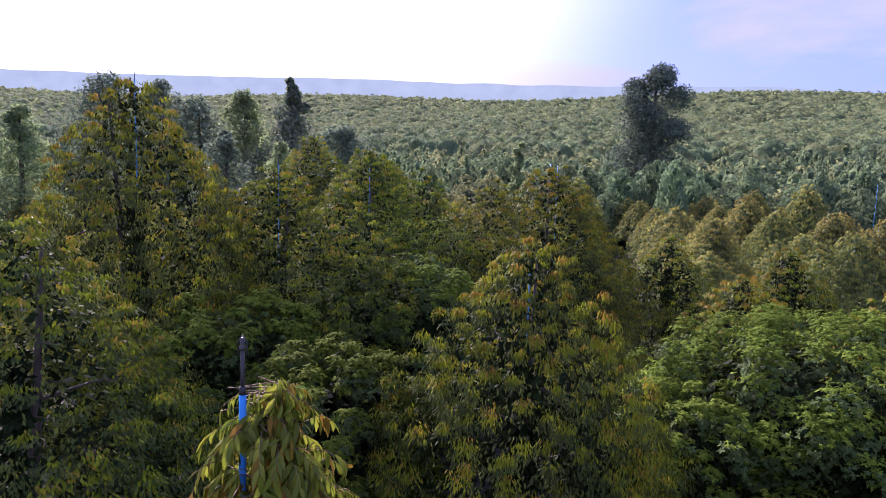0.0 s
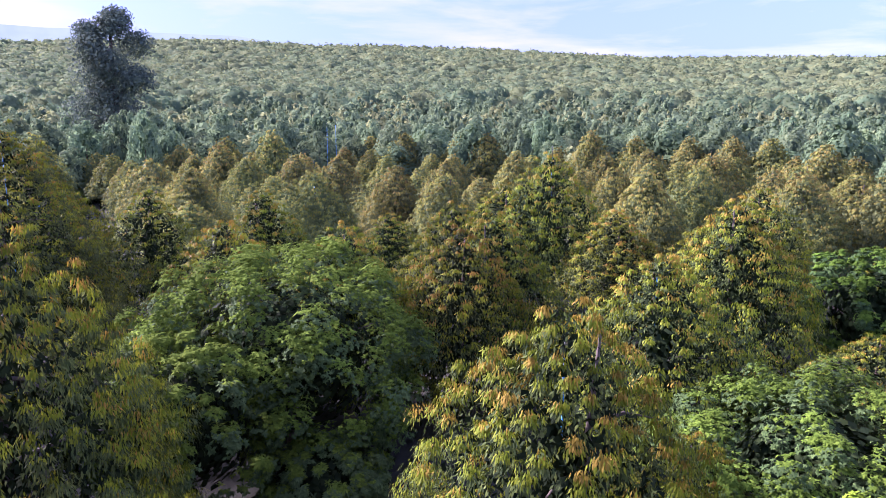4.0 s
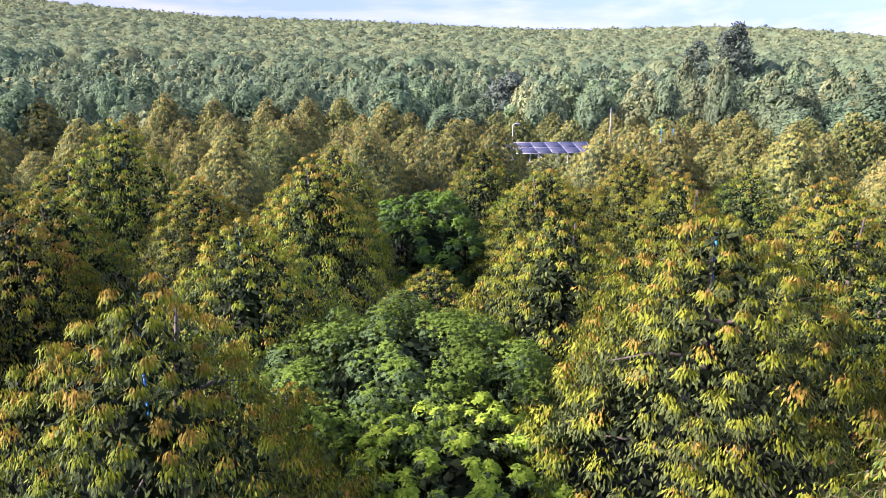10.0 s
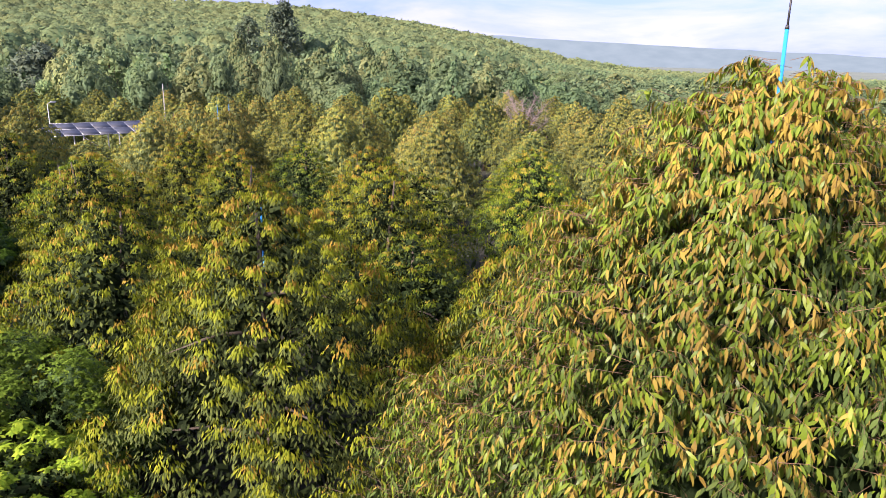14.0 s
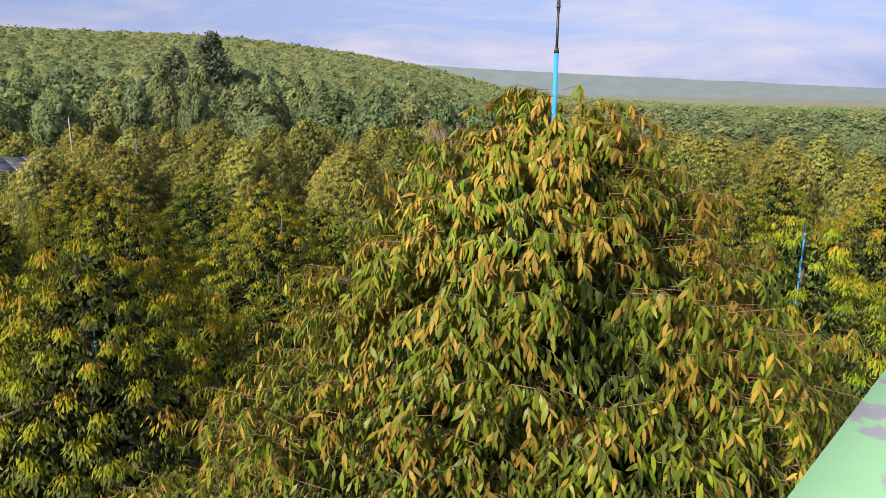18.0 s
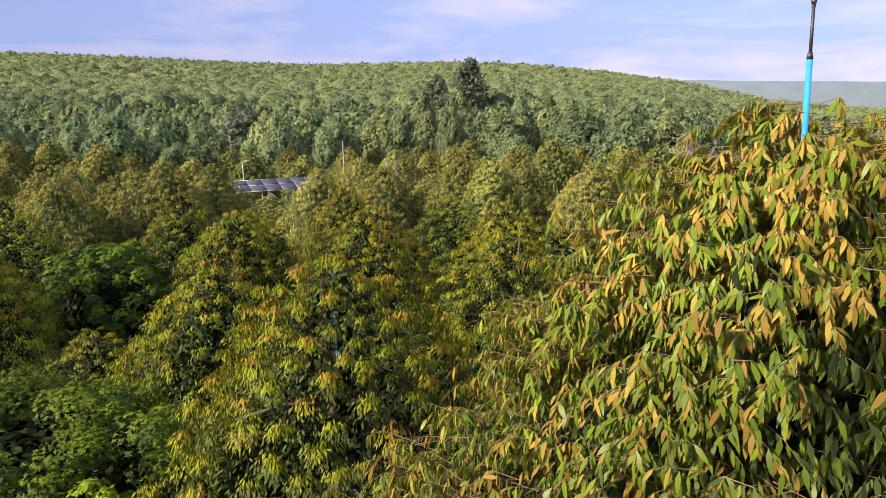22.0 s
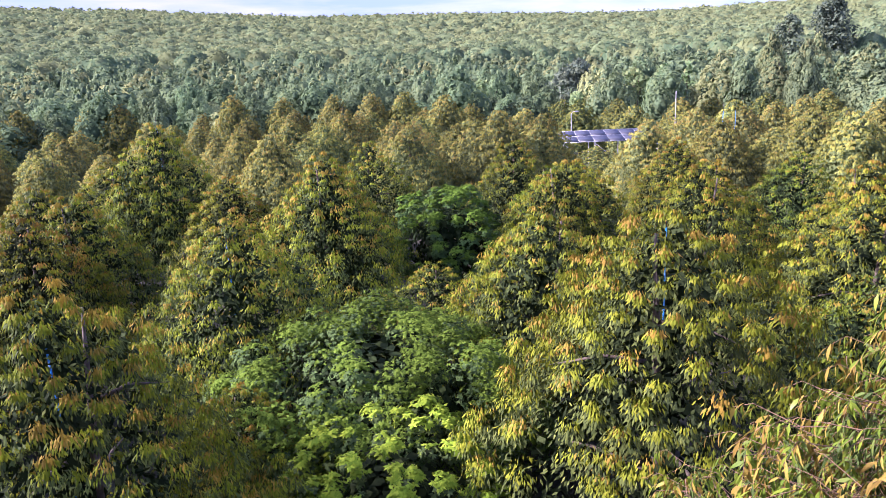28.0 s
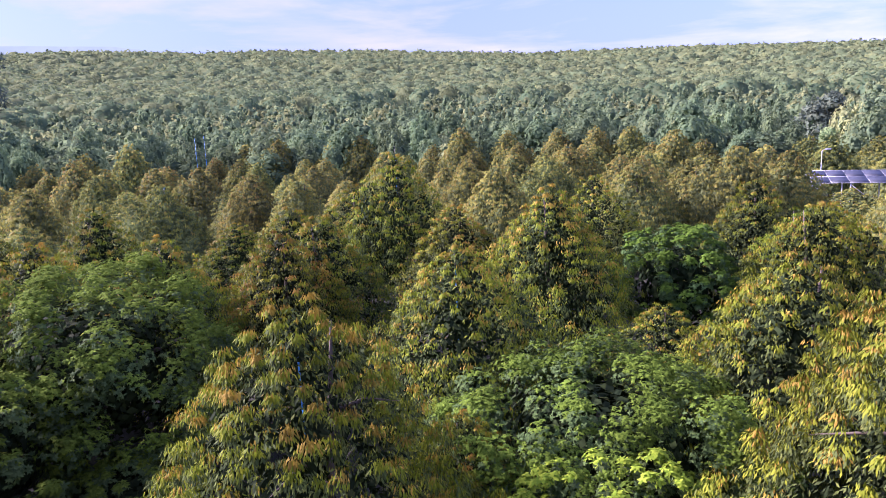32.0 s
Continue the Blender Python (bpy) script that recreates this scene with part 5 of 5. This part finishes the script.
# ---- solar shed, lamp and mast at the end of the orchard ----
def solar_shed():
    back0, back1 = np.array([58.3, 17.6, 3.75]), np.array([61.4, 11.1, 3.75])
    along = (back1 - back0) / np.linalg.norm(back1 - back0)
    toward = np.array([-along[1], along[0], 0]) * -1.0
    if toward[0] > 0:
        toward = -toward
    length, depth = float(np.linalg.norm(back1 - back0)), 3.6
    root = new("solar_shed")
    root.location = tuple(back0 * (1, 1, 0))
    z0 = 0.0
    slope = -0.55
    def at(u, v, lift=0.0):
        p = along * u + toward * v
        return np.array([p[0], p[1], 3.75 + slope * v / depth + lift])
    cols = 6
    for i in range(cols):
        for r in range(2):
            u0, u1 = length * i / cols + 0.03, length * (i + 1) / cols - 0.03
            v0, v1 = depth * r / 2 + 0.03, depth * (r + 1) / 2 - 0.03
            V = [at(u0, v0, 0.04), at(u1, v0, 0.04), at(u1, v1, 0.04), at(u0, v1, 0.04), at(u0, v0), at(u1, v0), at(u1, v1), at(u0, v1)]
            F = [(0, 1, 2, 3), (4, 7, 6, 5), (0, 4, 5, 1), (1, 5, 6, 2), (2, 6, 7, 3), (3, 7, 4, 0)]
            part("solar_panel", mesh_np("solar_panel", V, np.concatenate(F), [4] * 6, [CELLS]), root, "dark blue solar panel")
    for i in range(cols + 1):
        u = length * i / cols
        part("rafter", tube_mesh("rafter", [at(u, -0.05, 0.03), at(u, depth + 0.05, 0.03)], [0.012, 0.012], GALVANISED, 4), root)
    for v in (0.0, depth / 2, depth):
        part("purlin", tube_mesh("purlin", [at(-0.1, v, 0.035), at(length + 0.1, v, 0.035)], [0.014, 0.014], GALVANISED, 4), root)
    for i in range(0, cols + 1, 2):
        for v in (0.1, depth - 0.1):
            p = at(length * i / cols, v, -0.02)
            part("post", tube_mesh("post", [(p[0], p[1], z0 - 0.1), tuple(p)], [0.045, 0.045], GALVANISED, 6), root)
        if i < cols:
            p, q = at(length * i / cols, depth - 0.1, -0.1), at(length * (i + 1) / cols, depth - 0.1, -1.1)
            part("brace", tube_mesh("brace", [p, q], [0.025, 0.025], GALVANISED, 5), root)
    return tagged(root, "open steel shed roofed with dark solar panels", "solar shed")


solar_shed()
for k, (x, y, h) in enumerate(((54.0, 16.2, 3.3), (54.6, 13.4, 3.1), (55.2, 10.6, 3.3))):
    durian_tree(LAST[k], x, y, k * 2.0, (0.8, 0.8, h / H_NEAR), label="young durian tree in front of the solar shed")


def street_lamp(x, y, top):
    root = new("street_lamp")
    z0 = float(land(x, y))
    root.location = (x, y, z0)
    h = top - z0
    part("pole", tube_mesh("pole", [(0, 0, -0.1), (0, 0, h - 0.1)], [0.045, 0.028], LAMP_WHITE), root)
    part("arm", tube_mesh("arm", [(0, 0, h - 0.12), (0.1, -0.1, h), (0.25, -0.3, h + 0.04)], [0.024, 0.02, 0.018], LAMP_WHITE, 6), root)
    lamp = part("lamp_head", box_mesh("lamp_head", (0.42, 0.2, 0.08), LAMP_WHITE, 0.03), root, at=pose(0.3, -0.35, h + 0.05, 0, 0, -50))
    part("lens", box_mesh("lens", (0.3, 0.14, 0.02), GALVANISED, 0.004), lamp, at=pose(0, 0, -0.046))
    return tagged(root, "white street lamp on a slim steel pole", "street lamp")


street_lamp(61.9, 17.75, 5.1)
mast = new("utility_pole")
mast.location = (67.6, 10.05, float(land(67.6, 10.05)))
part("shaft", tube_mesh("shaft", [(0, 0, -0.2), (0, 0, 6.2)], [0.055, 0.036], CONCRETE), mast)
part("cap", tube_mesh("cap", [(0, 0, 6.2), (0, 0, 6.3)], [0.036, 0.02], GALVANISED), mast)
tagged(mast, "pale concrete utility pole behind the solar shed", "utility pole")


# ---- the steel lookout under the camera ----
D_WAY, N_WAY, CORNER, DECK_Z = np.array([0.51, -0.86, 0]), np.array([0.86, 0.51, 0]), np.array([1.86, -2.43, 0]), 7.9


def spot(s, n, z):
    return CORNER + D_WAY * s + N_WAY * n + np.array([0, 0, z])


def slab(name, s0, s1, n0, n1, z0, z1, mat):
    V = [spot(s, n, z) for z in (z0, z1) for s, n in ((s0, n0), (s1, n0), (s1, n1), (s0, n1))]
    F = [(0, 1, 2, 3), (7, 6, 5, 4), (0, 4, 5, 1), (1, 5, 6, 2), (2, 6, 7, 3), (3, 7, 4, 0)]
    return mesh_np(name, V, np.concatenate([f[::-1] for f in F]), [4] * 6, [mat])


lookout = new("lookout_platform")
part("deck", slab("deck", -4.6, 0.0, -2.0, 0.62, DECK_Z - 0.06, DECK_Z, DECK), lookout)
part("walkway", slab("walkway", 0.0, 2.1, -1.1, -0.02, DECK_Z - 0.06, DECK_Z, DECK), lookout)
for s, n in ((-4.4, -1.8), (-4.4, 0.45), (-0.2, -1.8), (-0.2, 0.45), (1.95, -0.95), (1.95, -0.15)):
    part("leg", tube_mesh("leg", [spot(s, n, -0.2), spot(s, n, DECK_Z - 0.05)], [0.07, 0.07], GREEN_PAINT, 6), lookout)
tagged(lookout, "green steel lookout platform on slim legs", "platform")
rail = new("handrail")
part("rail_top", slab("rail_top", -0.35, 2.05, -0.115, 0.0, 8.985, 9.0, FLAKED_GREEN), rail, "pale green steel rail with flaking paint")
part("rail_lip", slab("rail_lip", -0.35, 2.05, -0.135, -0.115, 8.93, 9.03, GREEN_PAINT), rail, "green steel lip")
for s in (-0.3, 0.85, 2.0):
    part("baluster", slab("baluster", s - 0.02, s + 0.02, -0.09, -0.05, DECK_Z - 0.03, 8.985, GREEN_PAINT), rail)
tagged(rail, "green steel handrail with flaking paint on the lookout", "handrail")
